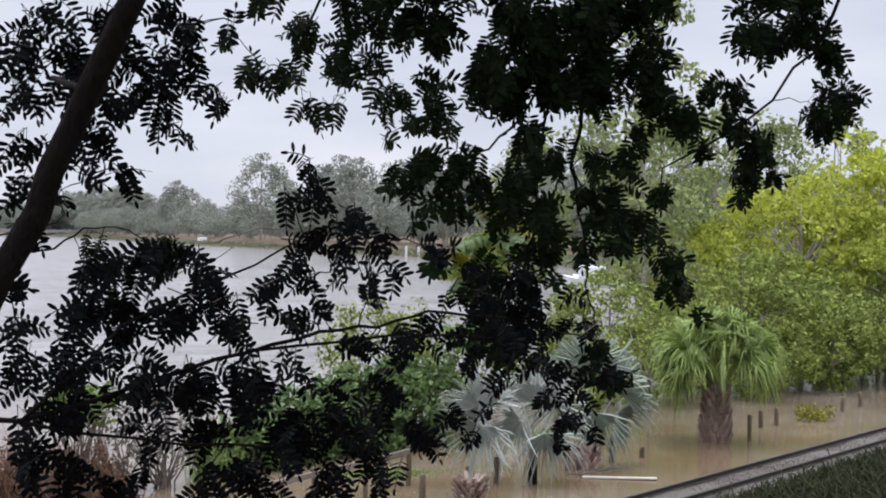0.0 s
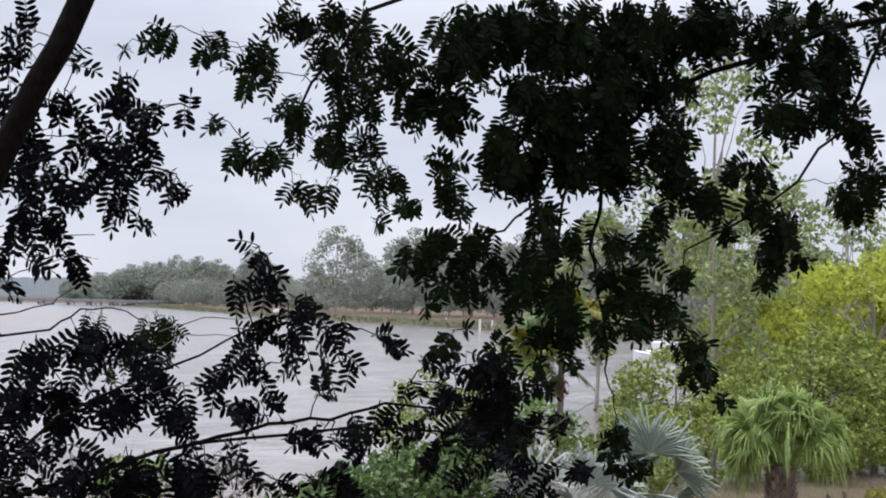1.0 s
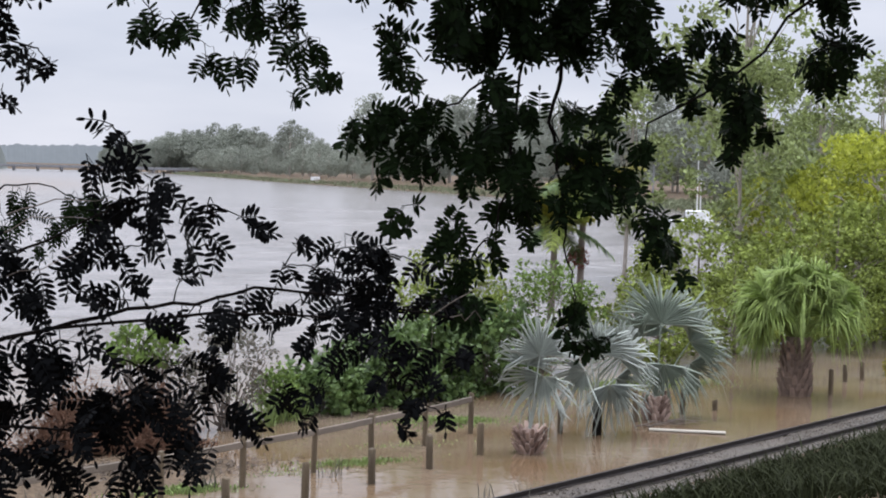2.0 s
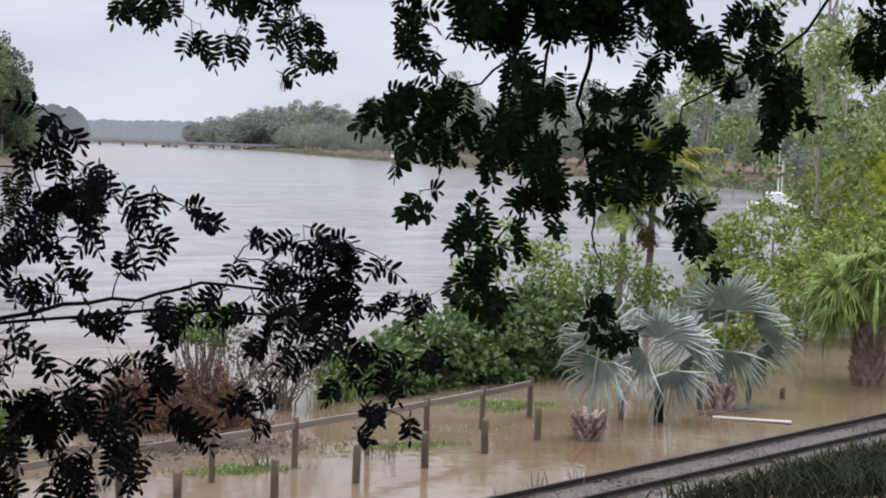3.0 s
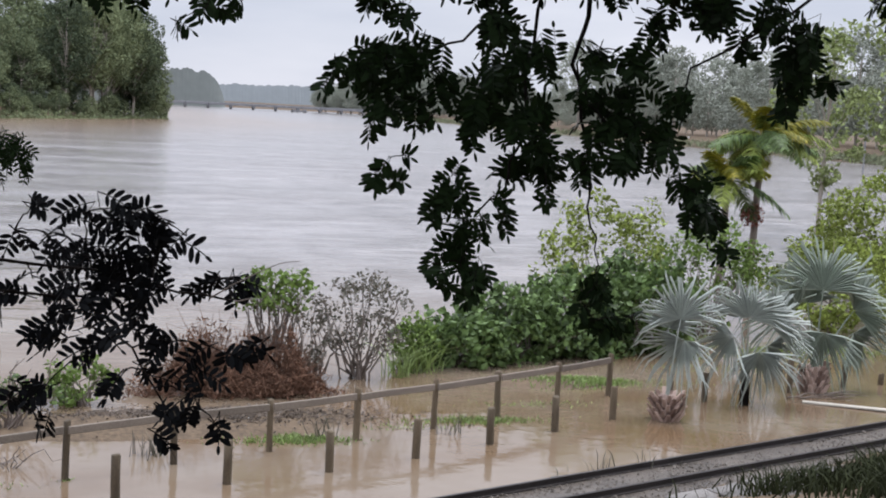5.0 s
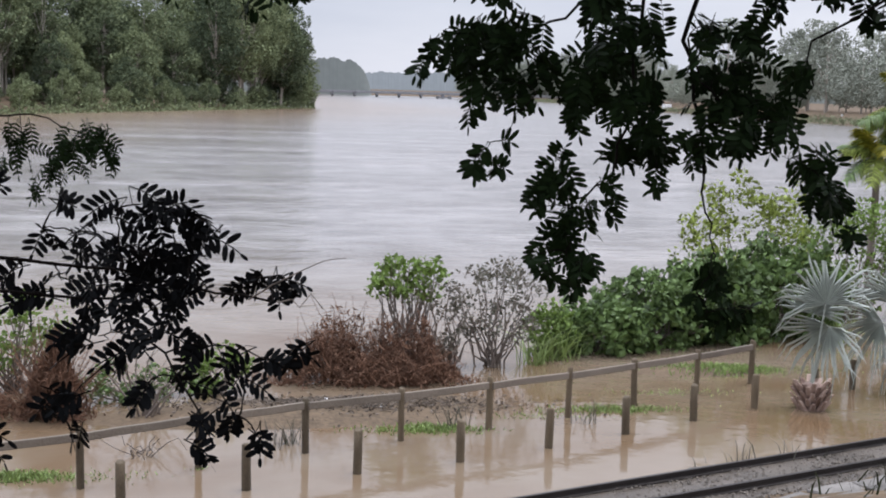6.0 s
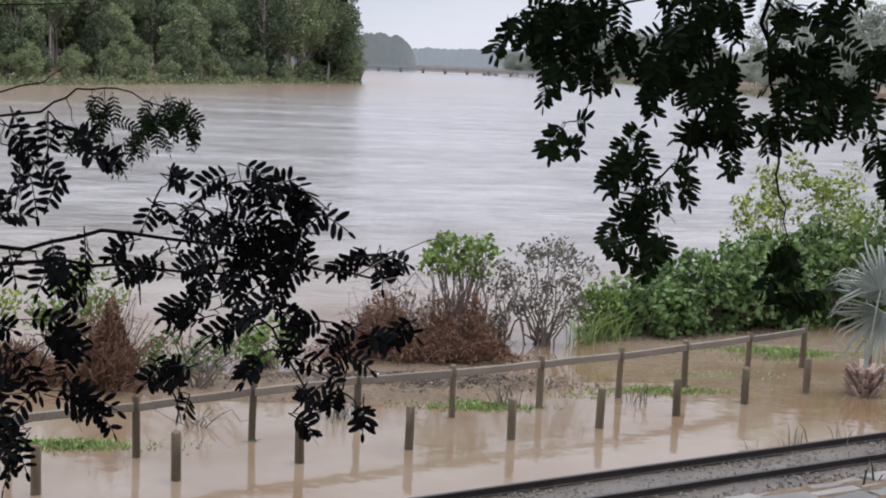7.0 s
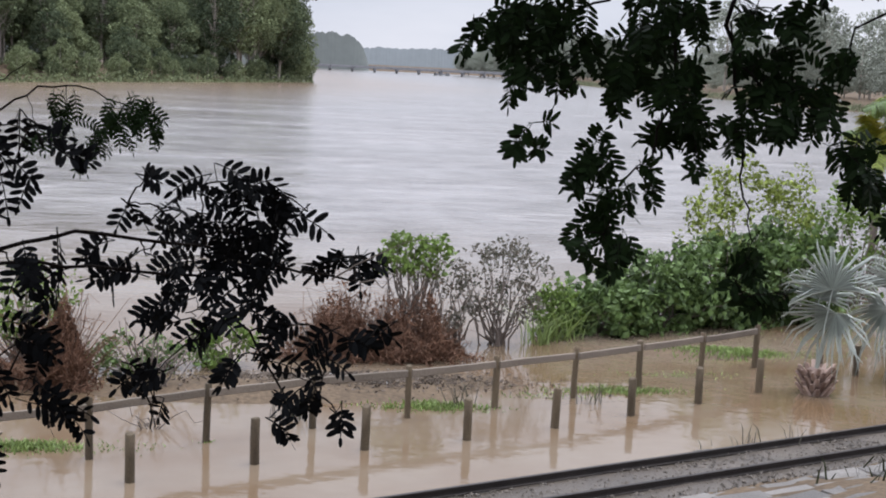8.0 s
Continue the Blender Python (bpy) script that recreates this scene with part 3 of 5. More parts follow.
def shrub(name, at, size, clumps, per, leaf, material, label, stem=True, up=0.5, category="shrub", clump=0.28, aspect=0.6, twigmat=M_TWIG):
    t = thing(name, at, label, category)
    sx, sy, sz = size
    cent = []
    for i in range(clumps):
        d = unit(rng.normal(size=3))
        r = rng.uniform(0.45, 1.0) ** 0.6
        cent.append(np.array([d[0] * sx * r, d[1] * sy * r, sz * (up + (1 - up) * d[2] * r)]))
    if stem:
        stems(t, twigmat, (0, 0, -0.2), cent[:: max(1, clumps // 26)])
    g = Geo()
    for c in cent:
        k = clump * rng.uniform(0.7, 1.3)
        leaves(g, in_ball(per, c, (k, k, k * 0.8)), leaf, aspect)
    tagged(part("foliage", g, material, t), kind="stuff")
    return t


for x, y, sx, sy, sz, n_, label in ((5.35, 17.9, 1.0, 0.8, 0.95, 60, "low green broad-leaved vine mound behind the fence"), (6.7, 18.5, 1.35, 1.0, 1.5, 105, "dense green broad-leaved vine mound behind the fence"),
                                    (8.2, 19.1, 1.3, 1.0, 1.75, 100, "dense broad-leaved vine mound over old shrubs"), (9.7, 19.5, 1.35, 1.0, 2.2, 105, "tall green vine mound beside the palms")):
    shrub("vine_mound", (x, y, 0), (sx, sy, sz), n_, 36, 0.15, M_MOUND, label, aspect=0.8, clump=0.30, up=0.42)
shrub("tall_shrub", (9.6, 20.6, 0), (1.7, 1.0, 3.4), 84, 40, 0.12, M_MIDGREEN, "tall open green shrub at the river's edge", clump=0.30, up=0.55)
shrub("tall_shrub", (12.3, 21.6, 0), (1.6, 1.0, 2.8), 74, 40, 0.12, M_LIGHT, "open light green shrub at the river's edge", clump=0.30, up=0.55)
shrub("low_shrub", (4.4, 17.6, 0), (0.7, 0.5, 0.95), 26, 40, 0.11, M_LIGHT, "low yellowish green shrub beside the vine mound", clump=0.22)
shrub("young_tree", (1.35, 16.0, 0), (0.68, 0.5, 2.0), 40, 20, 0.12, M_LIGHT, "slim shrub with bright green top over dead brush", up=0.82, clump=0.2)
shrub("grey_shrub", (3.0, 16.4, 0), (1.0, 0.6, 2.05), 54, 24, 0.085, M_GREYLEAF, "thin grey half-bare shrub in flood water", up=0.6, clump=0.24)
shrub("grey_shrub", (2.2, 16.6, 0), (0.7, 0.5, 1.5), 28, 20, 0.08, M_GREYLEAF, "small grey half-bare shrub in flood water", up=0.5, clump=0.2)
shrub("low_shrub", (-1.9, 14.5, 0), (0.5, 0.4, 0.75), 20, 34, 0.10, M_LIGHT, "low light green shrub by the dead brush", clump=0.2)
shrub("low_shrub", (-3.1, 14.0, 0), (1.0, 0.5, 0.55), 24, 40, 0.09, M_MOUND, "low dark green shrub on the mud bank", clump=0.2)
shrub("low_shrub", (-5.0, 14.6, 0), (0.9, 0.6, 1.6), 30, 30, 0.10, M_LIGHT, "yellow-green shrub beside a dead vine-hung stump", clump=0.22, up=0.6)
shrub("low_shrub", (-6.6, 14.0, 0), (1.0, 0.7, 1.5), 36, 30, 0.10, M_MIDGREEN, "green shrub at the flooded bank", clump=0.24, up=0.6)


def brush(at, size, count, label):
    """A heap of dead, thin, drooping stalks."""
    t = thing("dead_brush", at, label, "dead brush")
    sx, sy, sz = size
    g = Geo()
    for i in range(count):
        x, y = rng.normal() * sx * 0.45, rng.normal() * sy * 0.45
        top = sz * math.exp(-(x / sx) ** 2 * 1.4) * rng.uniform(0.4, 1.15) * (0.72 + 0.75 * noise.noise((x * 2.6 + at[0], y * 2.6, 0.5)))
        a = np.array([x, y, max(0.0, top * rng.uniform(0, 0.4))])
        b = a + np.array([rng.normal() * 0.30, rng.normal() * 0.22, max(0.05, top - a[2])])
        pts = curve_pts(a, b, 0, 4, 0.03)
        pts.append(pts[-1] + np.array([rng.normal() * 0.18, rng.normal() * 0.14, -rng.uniform(0.02, 0.25)]))
        g.tube(pts, [0.009, 0.008, 0.006, 0.005, 0.002], 3, cap=False)
    tagged(part("brush", g, M_DEAD, t), kind="stuff")
    g = Geo()
    n_ = count * 14
    p = np.stack([rng.normal(size=n_) * sx * 0.45, rng.normal(size=n_) * sy * 0.45, np.zeros(n_)], 1)
    p[:, 2] = sz * np.exp(-(p[:, 0] / sx) ** 2 * 1.4) * rng.uniform(0.05, 1.0, n_) * np.array([0.62 + 0.75 * noise.noise((a * 2.6 + at[0], b * 2.6, 0.5)) for a, b in p[:, :2]])
    leaves(g, p, 0.11, 0.26, 0.9)
    tagged(part("dead_leaves", g, M_DEAD, t), kind="stuff")
    return t


brush((0.35, 15.3, 0), (1.25, 0.6, 1.30), 460, "heap of dead red-brown brush behind the fence")
brush((1.3, 15.2, 0), (0.85, 0.5, 1.25), 300, "heap of dead brown brush under a slim shrub")
brush((-4.25, 12.9, 0), (0.42, 0.4, 1.65), 330, "tall dead stump hung with brown vines")
brush((-5.6, 13.2, 0), (0.8, 0.5, 0.8), 220, "low heap of dead brown brush on the bank")
snag = thing("bare_shrub", (-3.0, 12.7, 0), "bare pale branching shrub in the shallows", "shrub")
stems(snag, M_TWIG, (0, 0, -0.1), [(rng.normal() * 0.6, rng.normal() * 0.3, rng.uniform(0.5, 1.5)) for _ in range(16)], 0.02, 0.08)
twigs = thing("fallen_twigs", (-2.8, 10.7, 0), "tangle of bare twigs poking out of the water", "twigs")
stems(twigs, M_TWIG, (0, 0, -0.05), [(rng.normal() * 0.4, rng.normal() * 0.2, rng.uniform(0.05, 0.4)) for _ in range(12)], 0.010, 0.05)


# ---- palms ----
def fan_leaf(geo, hub, face, up, radius, segs=26, sweep=230, droop=0.25, split=0.40, fold=0.035, vee=0.6):
    """A pleated fan of blades round its hub, its two halves folded up along the midrib."""
    hub = np.asarray(hub, float)
    face = unit(np.asarray(face, float))
    up = np.asarray(up, float)
    up = unit(up - face * (up @ face))
    side = np.cross(up, face)
    da = radians(sweep) / segs
    out = []
    ph = rng.uniform(0, 6)
    for i in range(segs):
        a = -radians(sweep) / 2 + da * (i + 0.5)
        R = radius * (0.72 + 0.28 * math.cos(a * 0.62)) * (1 + 0.06 * math.sin(3 * a + ph)) * rng.uniform(0.86, 1.06)
        m_ = split * R * rng.uniform(0.85, 1.1)
        tw = rng.normal() * 0.085
        bend = droop * rng.uniform(0.3, 1.6)

        def at(ang, r, lift=0.0, dr=0.0):
            p = hub + (up * math.cos(ang) + side * math.sin(ang)) * r + face * (lift + vee * r * abs(math.sin(ang * 0.75)) - 0.10 * r * r / radius)
            p[2] -= dr * R
            return p
        out.append([at(a, 0.01), at(a - da * 0.5, m_, -fold), at(a, m_, fold), at(a + da * 0.5, m_, -fold),
                    at(a - da * 0.17 + tw, R * 0.8, 0, bend * 0.3), at(a + da * 0.17 + tw, R * 0.8, fold * 0.6, bend * 0.3), at(a + tw * 2, R, 0, bend)])
    geo.many(np.array(out), 7, [(0, 1, 2), (0, 2, 3), (1, 4, 2), (2, 5, 3), (2, 4, 5), (4, 6, 5)])


def boots(parent, material, height, r, rows, around, size, flare=0.6, top_flare=1.0):
    """Old leaf bases that overlap round a short trunk."""
    for j in range(rows):
        z = height * j / rows
        rr = r * (1.05 - 0.25 * j / rows)
        for k in range(around):
            a = 2 * math.pi * (k + 0.5 * (j % 2)) / around + rng.normal() * 0.06
            d = np.array([math.cos(a), math.sin(a), 0])
            s = np.array([-math.sin(a), math.cos(a), 0])
            L = size * rng.uniform(0.75, 1.25) * (1 + (top_flare - 1) * j / rows)
            b = d * rr * 0.8 + np.array([0, 0, z])
            tip = b + d * L * flare + np.array([0, 0, L])
            w = size * 0.36
            geo = Geo()
            geo.add([b - s * w, b + s * w, tip + s * w * 0.55, tip - s * w * 0.55, b - s * w * 0.6 + d * 0.05, b + s * w * 0.6 + d * 0.05, tip + s * w * 0.3 + d * 0.035, tip - s * w * 0.3 + d * 0.035],
                    [(0, 1, 2, 3), (5, 4, 7, 6), (1, 0, 4, 5), (2, 1, 5, 6), (3, 2, 6, 7), (0, 3, 7, 4)])
            part("leaf_base", geo, material, parent)


def fan_palm(name, at, trunk_h, trunk_r, hub_z, fans, radius, leaf_mat, boot_mat, label, boot=0.17, rows=5, around=9, segs=26, droop=0.25, flare=0.6, sweep=230, top_flare=1.0):
    t = thing(name, at, label, "palm")
    g = Geo()
    g.tube([(0, 0, -0.3), (0, 0, trunk_h * 0.5), (0, 0, trunk_h)], [trunk_r, trunk_r * 0.85, trunk_r * 0.6], 10, wobble=0.06)
    tr = part("trunk", g, boot_mat, t, smooth=True)
    if boot:
        boots(tr, boot_mat, trunk_h * 0.92, trunk_r, rows, around, boot, flare, top_flare)
    for hub, face, up, rad in fans:
        g = Geo()
        g.tube(curve_pts((0, 0, trunk_h * 0.9), hub, 0.06, 5), [0.022, 0.019, 0.016, 0.013, 0.010], 5)
        fan_leaf(g, hub, face, up, rad * radius, segs, sweep, droop)
        part("frond", g, leaf_mat, t)
    return t


CAM_SIDE = np.array([-0.42, -0.9, 0.12])   # towards the open lawn
fan_palm("silver_palm", (7.54, 12.96, 0), 0.42, 0.20, 1.7,
         [((0.10, -0.10, 1.72), CAM_SIDE + [0.1, 0, 0], (-0.15, 0, 1), 0.95), ((0.22, -0.05, 1.35), CAM_SIDE + [-0.5, 0, 0.2], (-0.3, 0, -1), 0.85), ((0.05, 0.25, 1.5), (0.2, 0.9, 0.3), (0.2, 0, 1), 0.8)],
         1.0, M_SILVER, M_BOOTRED, "young silver fan palm with a pinkish stub of cut leaf bases", 0.17, 5, 10, 30, 0.32, 0.85, 200)
fan_palm("silver_palm", (9.53, 14.04, 0), 0.75, 0.10, 1.5,
         [((-0.15, -0.25, 1.58), CAM_SIDE, (0.25, 0, 1), 1.0), ((0.35, -0.15, 1.45), CAM_SIDE + [0.5, 0, 0], (0.8, 0, 0.55), 0.95), ((-0.35, -0.1, 1.25), CAM_SIDE + [-0.4, 0, 0], (-0.8, 0, -0.3), 0.8),
          ((0.1, -0.25, 1.0), CAM_SIDE + [0, 0, -0.3], (0.2, 0, -1), 0.85), ((0.45, 0.1, 1.05), CAM_SIDE + [0.7, 0, -0.2], (0.9, 0, -0.6), 0.85), ((0, 0.4, 1.5), (0.2, 1, 0.3), (0, 0, 1), 0.9)],
         1.04, M_SILVER, M_BARK, "silver-grey fan palm leaning over flood water", 0, segs=30, droop=0.42, sweep=180)
fan_palm("silver_palm", (11.56, 15.17, 0), 0.46, 0.24, 1.7,
         [((0.0, -0.1, 1.95), CAM_SIDE, (0.0, 0, 1), 1.15), ((0.75, 0.0, 1.55), CAM_SIDE + [0.5, 0, 0], (0.9, 0, 0.6), 1.0), ((-0.5, 0.1, 1.5), CAM_SIDE + [-0.4, 0, 0], (-0.8, 0, 0.5), 0.95),
          ((0.05, -0.15, 1.15), CAM_SIDE + [0, 0, -0.2], (-0.1, 0, -1), 0.85), ((0.85, 0.1, 1.1), CAM_SIDE + [0.6, 0, -0.2], (0.7, 0, -0.8), 0.85), ((0.3, 0.4, 1.9), CAM_SIDE + [0.1, 0, 0.4], (0.3, 0, 1), 1.1), ((0.1, 0.6, 1.6), (0, 1, 0.2), (0, 0, 1), 1)],
         1.15, M_SILVER2, M_BOOTRED, "grey-green fan palm on a short red-brown stump", 0.17, 6, 11, 30, 0.40, 0.55, 190)

fans = []
for i in range(46):
    a = rng.uniform(0, 2 * math.pi)
    el = rng.uniform(-0.45, 1.4)
    d = np.array([math.cos(a) * math.cos(el), math.sin(a) * math.cos(el), math.sin(el)])
    hub = np.array([0, 0, 1.95]) + d * np.array([0.95, 0.95, 0.85]) * rng.uniform(0.8, 1.1)
    fans.append((hub, d * 0.5 + np.array([0, 0, 0.4]) + rng.normal(size=3) * 0.6, d + np.array([0, 0, 0.25]) + rng.normal(size=3) * 0.45, rng.uniform(0.75, 1.2)))
fan_palm("fan_palm", (16.46, 16.98, 0), 1.35, 0.36, 2.6, fans, 0.88, M_FAN, M_BOOT, "bushy green fan palm with a stout scaly trunk in flood water", 0.2, 9, 11, 30, 0.62, 0.45, 215)
# low tuft drifting beyond the fan palm
shrub("low_shrub", (21.3, 18.8, 0), (0.5, 0.4, 0.4), 14, 34, 0.10, M_CANE, "small yellowish shrub standing in flood water", stem=False, clump=0.18)


def feather(geo, base, direction, length, arch, leaflet=0.6):
    """A feather frond: arched midrib with hanging leaflets on both sides."""
    d = unit(np.asarray(direction, float))
    pts = []
    for i in range(15):
        s = i / 14
        p = np.asarray(base, float) + d * length * s
        p[2] -= arch * length * s * s
        pts.append(p)
    geo.tube(pts, [0.022 * (1 - s / 15) + 0.003 for s in range(15)], 4, cap=False)
    quads = []
    for i in range(2, 14):
        t_ = unit(pts[i + 1 if i < 14 else i] - pts[i - 1])
        s_ = unit(np.cross(t_, [0, 0, 1]) + 1e-6)
        for k in range(6):
            c = pts[i] + (pts[min(i + 1, 14)] - pts[i]) * (k / 6)
            L = leaflet * math.sin(math.pi * (0.15 + 0.8 * i / 14)) * rng.uniform(0.8, 1.15)
            for sg in (-1, 1):
                tip = c + s_ * sg * L * 0.72 + t_ * L * 0.5 + np.array([0, 0, -L * rng.uniform(0.1, 0.6)])
                mid = (c + tip) / 2 + np.array([0, 0, L * 0.12])
                w = t_ * 0.015
                quads.append([c - w, c + w, mid + w * 1.4, tip, mid - w * 1.4])
    geo.many(np.array(quads), 5, [(0, 1, 2, 4), (4, 2, 3)])


def feather_palm(at, h, fronds, length, label, fruit=True):
    t = thing("feather_palm", at, label, "palm")
    g = Geo()
    g.tube(curve_pts((0, 0, -0.5), (0.1, 0.0, h), 0, 7, 0.015), [0.13, 0.11, 0.10, 0.10, 0.095, 0.09, 0.085], 9)
    part("trunk", g, M_TWIG, t, "grey-brown ringed trunk", True)
    for i in range(fronds):
        a = 2 * math.pi * i / fronds + rng.normal() * 0.2
        el = rng.uniform(-0.25, 1.2)
        g = Geo()
        feather(g, (0.1, 0, h), (math.cos(a) * math.cos(el), math.sin(a) * math.cos(el), math.sin(el)), length * rng.uniform(0.75, 1.15), rng.uniform(0.3, 0.75), 0.6)
        part("frond", g, M_CANE if i % 3 == 0 else M_MOUND if i % 3 == 1 else M_MIDGREEN, t)
    if fruit:
        g = Geo()
        leaves(g, in_ball(260, (-0.15, -0.2, h - 2.15), (0.34, 0.3, 0.36)), 0.09, 0.8)
        tagged(part("fruit", g, M_FRUIT, t, "hanging dark red fruit and old sheaths"), kind="stuff")
    return t


feather_palm((16.0, 26.3, 0), 4.7, 28, 1.85, "feather palm with arching yellow-green fronds by the river")
feather_palm((14.7, 25.6, 0), 3.5, 17, 1.5, "smaller golden feather palm by the river", False)


# ---- trees ----
def tree_meshes(height, spread, clumps, per, leaf, trunk_r, bare=0.3, clump=1.2, limbs=9, flat=0.75, squat=1.0):
    """Meshes of a tree: tapered trunk with limbs, and a crown of leaf clumps with gaps."""
    cent = []
    for i in range(clumps):
        d = unit(rng.normal(size=3))
        r = rng.uniform(0.35, 1.0) ** 0.5
        z = bare + (1 - bare) * (0.5 + 0.46 * d[2] * r)
        wide = spread * (0.55 + 0.45 * math.sin(math.pi * min(1, (z - bare) / (1 - bare) * 0.9 + 0.12)))
        cent.append(np.array([d[0] * wide * r, d[1] * wide * r, height * z]))
    g = Geo()
    lean = rng.normal(size=2) * height * 0.02
    pts = [np.array([lean[0] * s, lean[1] * s, -0.6 + (height * 0.88 + 0.6) * s]) for s in (0, 0.1, 0.35, 0.6, 0.8, 1)]
    g.tube(pts, [trunk_r * k for k in (1.25, 1, 0.8, 0.55, 0.35, 0.1)], 7)
    for c in cent[:limbs]:
        z = max(height * bare * 0.7, c[2] * 0.6)
        g.tube(curve_pts((lean[0] * z / height, lean[1] * z / height, z), c, 0.05 * height * rng.uniform(-0.3, 1), 5, 0.01 * height), [trunk_r * k for k in (0.30, 0.24, 0.17, 0.10, 0.04)], 5, cap=False)
    crown = Geo()
    for c in cent:
        k = clump * rng.uniform(0.6, 1.35)
        leaves(crown, in_ball(per, c, (k, k, k * flat), 0.4), leaf, 0.6, 0.15)
    return g.mesh("trunk", True), crown.mesh("crown")


def tree(meshes, at, label, bark, leaf, scale=1.0, turn=0.0, group="", name="tree"):
    t = thing(name, at, label, "tree", group)
    t.rotation_euler = (0, 0, turn)
    t.scale = (scale, scale, scale)
    part("trunk", meshes[0], bark, t)
    tagged(part("crown", meshes[1], leaf, t), kind="stuff")
    return t


# yellow-green trees on the near bank
yl = [tree_meshes(9.5, 4.6, 86, 84, 0.25, 0.24, 0.26, 0.85, 40, 0.5), tree_meshes(7.0, 4.2, 72, 84, 0.24, 0.20, 0.18, 0.8, 34, 0.5)]
for k, x, y, s, r in ((0, 37.5, 31.5, 1.0, 0.3), (0, 42.5, 30.0, 1.1, 2.0), (1, 33.2, 32.0, 1.0, 1.0), (1, 34.0, 27.0, 0.8, 4.0), (0, 47, 36, 1.15, 5.0), (1, 31.0, 35.0, 0.85, 3.0), (1, 37, 37, 1.1, 2.2)):
    tree(yl[k], (x, y, 0), "broad yellow-green tree with pale branches at the flooded bank", M_PALEBARK, M_YELLOW, s, r, "trees on the near bank")
gm = [tree_meshes(4.6, 2.6, 74, 60, 0.19, 0.08, 0.04, 0.62, 22, 0.6), tree_meshes(3.2, 2.2, 58, 60, 0.18, 0.07, 0.0, 0.55, 16, 0.6)]
for k, x, y, s, r in ((0, 25.5, 26.5, 1.0, 0.5), (1, 22.5, 25.5, 1.0, 2.0), (1, 28.5, 26.0, 1.05, 4.0), (1, 19.5, 23.5, 0.85, 1.0), (0, 31.0, 27.5, 0.8, 2.7), (1, 16.0, 22.0, 0.8, 5.0), (0, 22, 29, 0.85, 3.3), (1, 25.0, 24.6, 0.8, 0.2), (1, 27.4, 24.4, 0.9, 1.7), (1, 30.0, 25.0, 0.95, 3.1), (0, 33.0, 25.6, 0.8, 4.4), (1, 35.6, 26.0, 1.0, 5.2), (0, 38.5, 26.6, 0.85, 0.9), (1, 23.0, 23.4, 0.6, 2.5), (0, 29.0, 28.6, 1.0, 1.1), (0, 34.5, 30.0, 1.05, 2.0)):
    tree(gm[k], (x, y, 0), "bushy mid-green tree leaning over the flooded lawn", M_TWIG, M_MIDGREEN, s, r, "bushes on the near bank")
eu = [tree_meshes(19, 3.4, 62, 50, 0.34, 0.16, 0.22, 0.85, 18), tree_meshes(14, 3.2, 58, 50, 0.34, 0.14, 0.18, 0.85, 16)]
for k, x, y, s, r in ((0, 35, 45, 1.0, 0.0), (1, 42, 48, 0.9, 2.0), (1, 50, 52, 0.9, 4.0), (1, 32.0, 50, 0.75, 1.0), (1, 60, 57, 1.0, 3.0), (1, 27.6, 34.5, 0.72, 5.1), (0, 33.5, 41, 0.62, 2.6)):
    tree(eu[k], (x, y, 0), "tall thin eucalypt with pale trunk behind the bushes", M_PALEBARK, M_EUC, s, r, "eucalypts")

# wooded point across the river
fm = [tree_meshes(28, 6.6, 105, 60, 0.62, 0.36, 0.18, 1.7, 18), tree_meshes(21, 6.2, 90, 60, 0.62, 0.30, 0.10, 1.7, 14), tree_meshes(12, 4.6, 64, 60, 0.55, 0.18, 0.0, 1.35, 9), tree_meshes(25, 4.8, 58, 56, 0.58, 0.22, 0.36, 1.5, 18)]
for i in range(112):
    y = 168 + 166 * rng.uniform(0, 1) ** 0.85
    row = i % 5
    x = -37.5 + (y - 178) * 0.385 - 5.0 - row * 5.5 - rng.uniform(0, 6)
    k, sc = ((2, rng.uniform(0.25, 0.8)), ((3, rng.uniform(0.65, 1.0)) if i % 2 else (1, rng.uniform(0.4, 0.8))), (3, rng.uniform(0.6, 1.0)), (1, rng.uniform(0.75, 1.15)), (0, rng.uniform(0.8, 1.12)))[row]
    tree(fm[k], (x, y, 0.2), ("leafy riverside tree on the wooded point" if k == 2 else "tall eucalypt with pale trunk on the wooded point"), M_PALEBARK, M_FARLEAF, sc, rng.uniform(0, 6), "trees of the wooded point")
for i in range(24):
    y = 160 + 172 * (i + rng.uniform(0, 1)) / 24
    tree(fm[2], (-37.5 + (y - 178) * 0.385 - rng.uniform(5, 13), y, 0.2), "leafy riverside tree on the wooded point", M_PALEBARK, M_FARLEAF, rng.uniform(0.25, 0.7), rng.uniform(0, 6), "trees of the wooded point")
for x, y, k, s in ((12.0, 333, 0, 1.05), (9.5, 326, 0, 0.95), (6.5, 320, 0, 1.08), (14.5, 332, 3, 0.85), (11, 322, 1, 1.1), (5, 308, 0, 1.0), (1, 300, 0, 1.05), (2, 312, 0, 1.1), (-4, 292, 0, 1.0), (8, 333, 0, 1.0), (4, 318, 0, 1.02), (17.0, 333, 2, 0.8), (15.5, 327, 2, 0.7), (0, 330, 0, 1.05), (10, 340, 1, 1.05), (18.5, 335, 2, 0.45), (12, 326, 2, 1.0), (15, 337, 1, 0.9)):
    tree(fm[k], (x, y, 0), "tall tree at the tip of the wooded point", M_PALEBARK, M_FARLEAF, s, rng.uniform(0, 6), "trees of the wooded point")

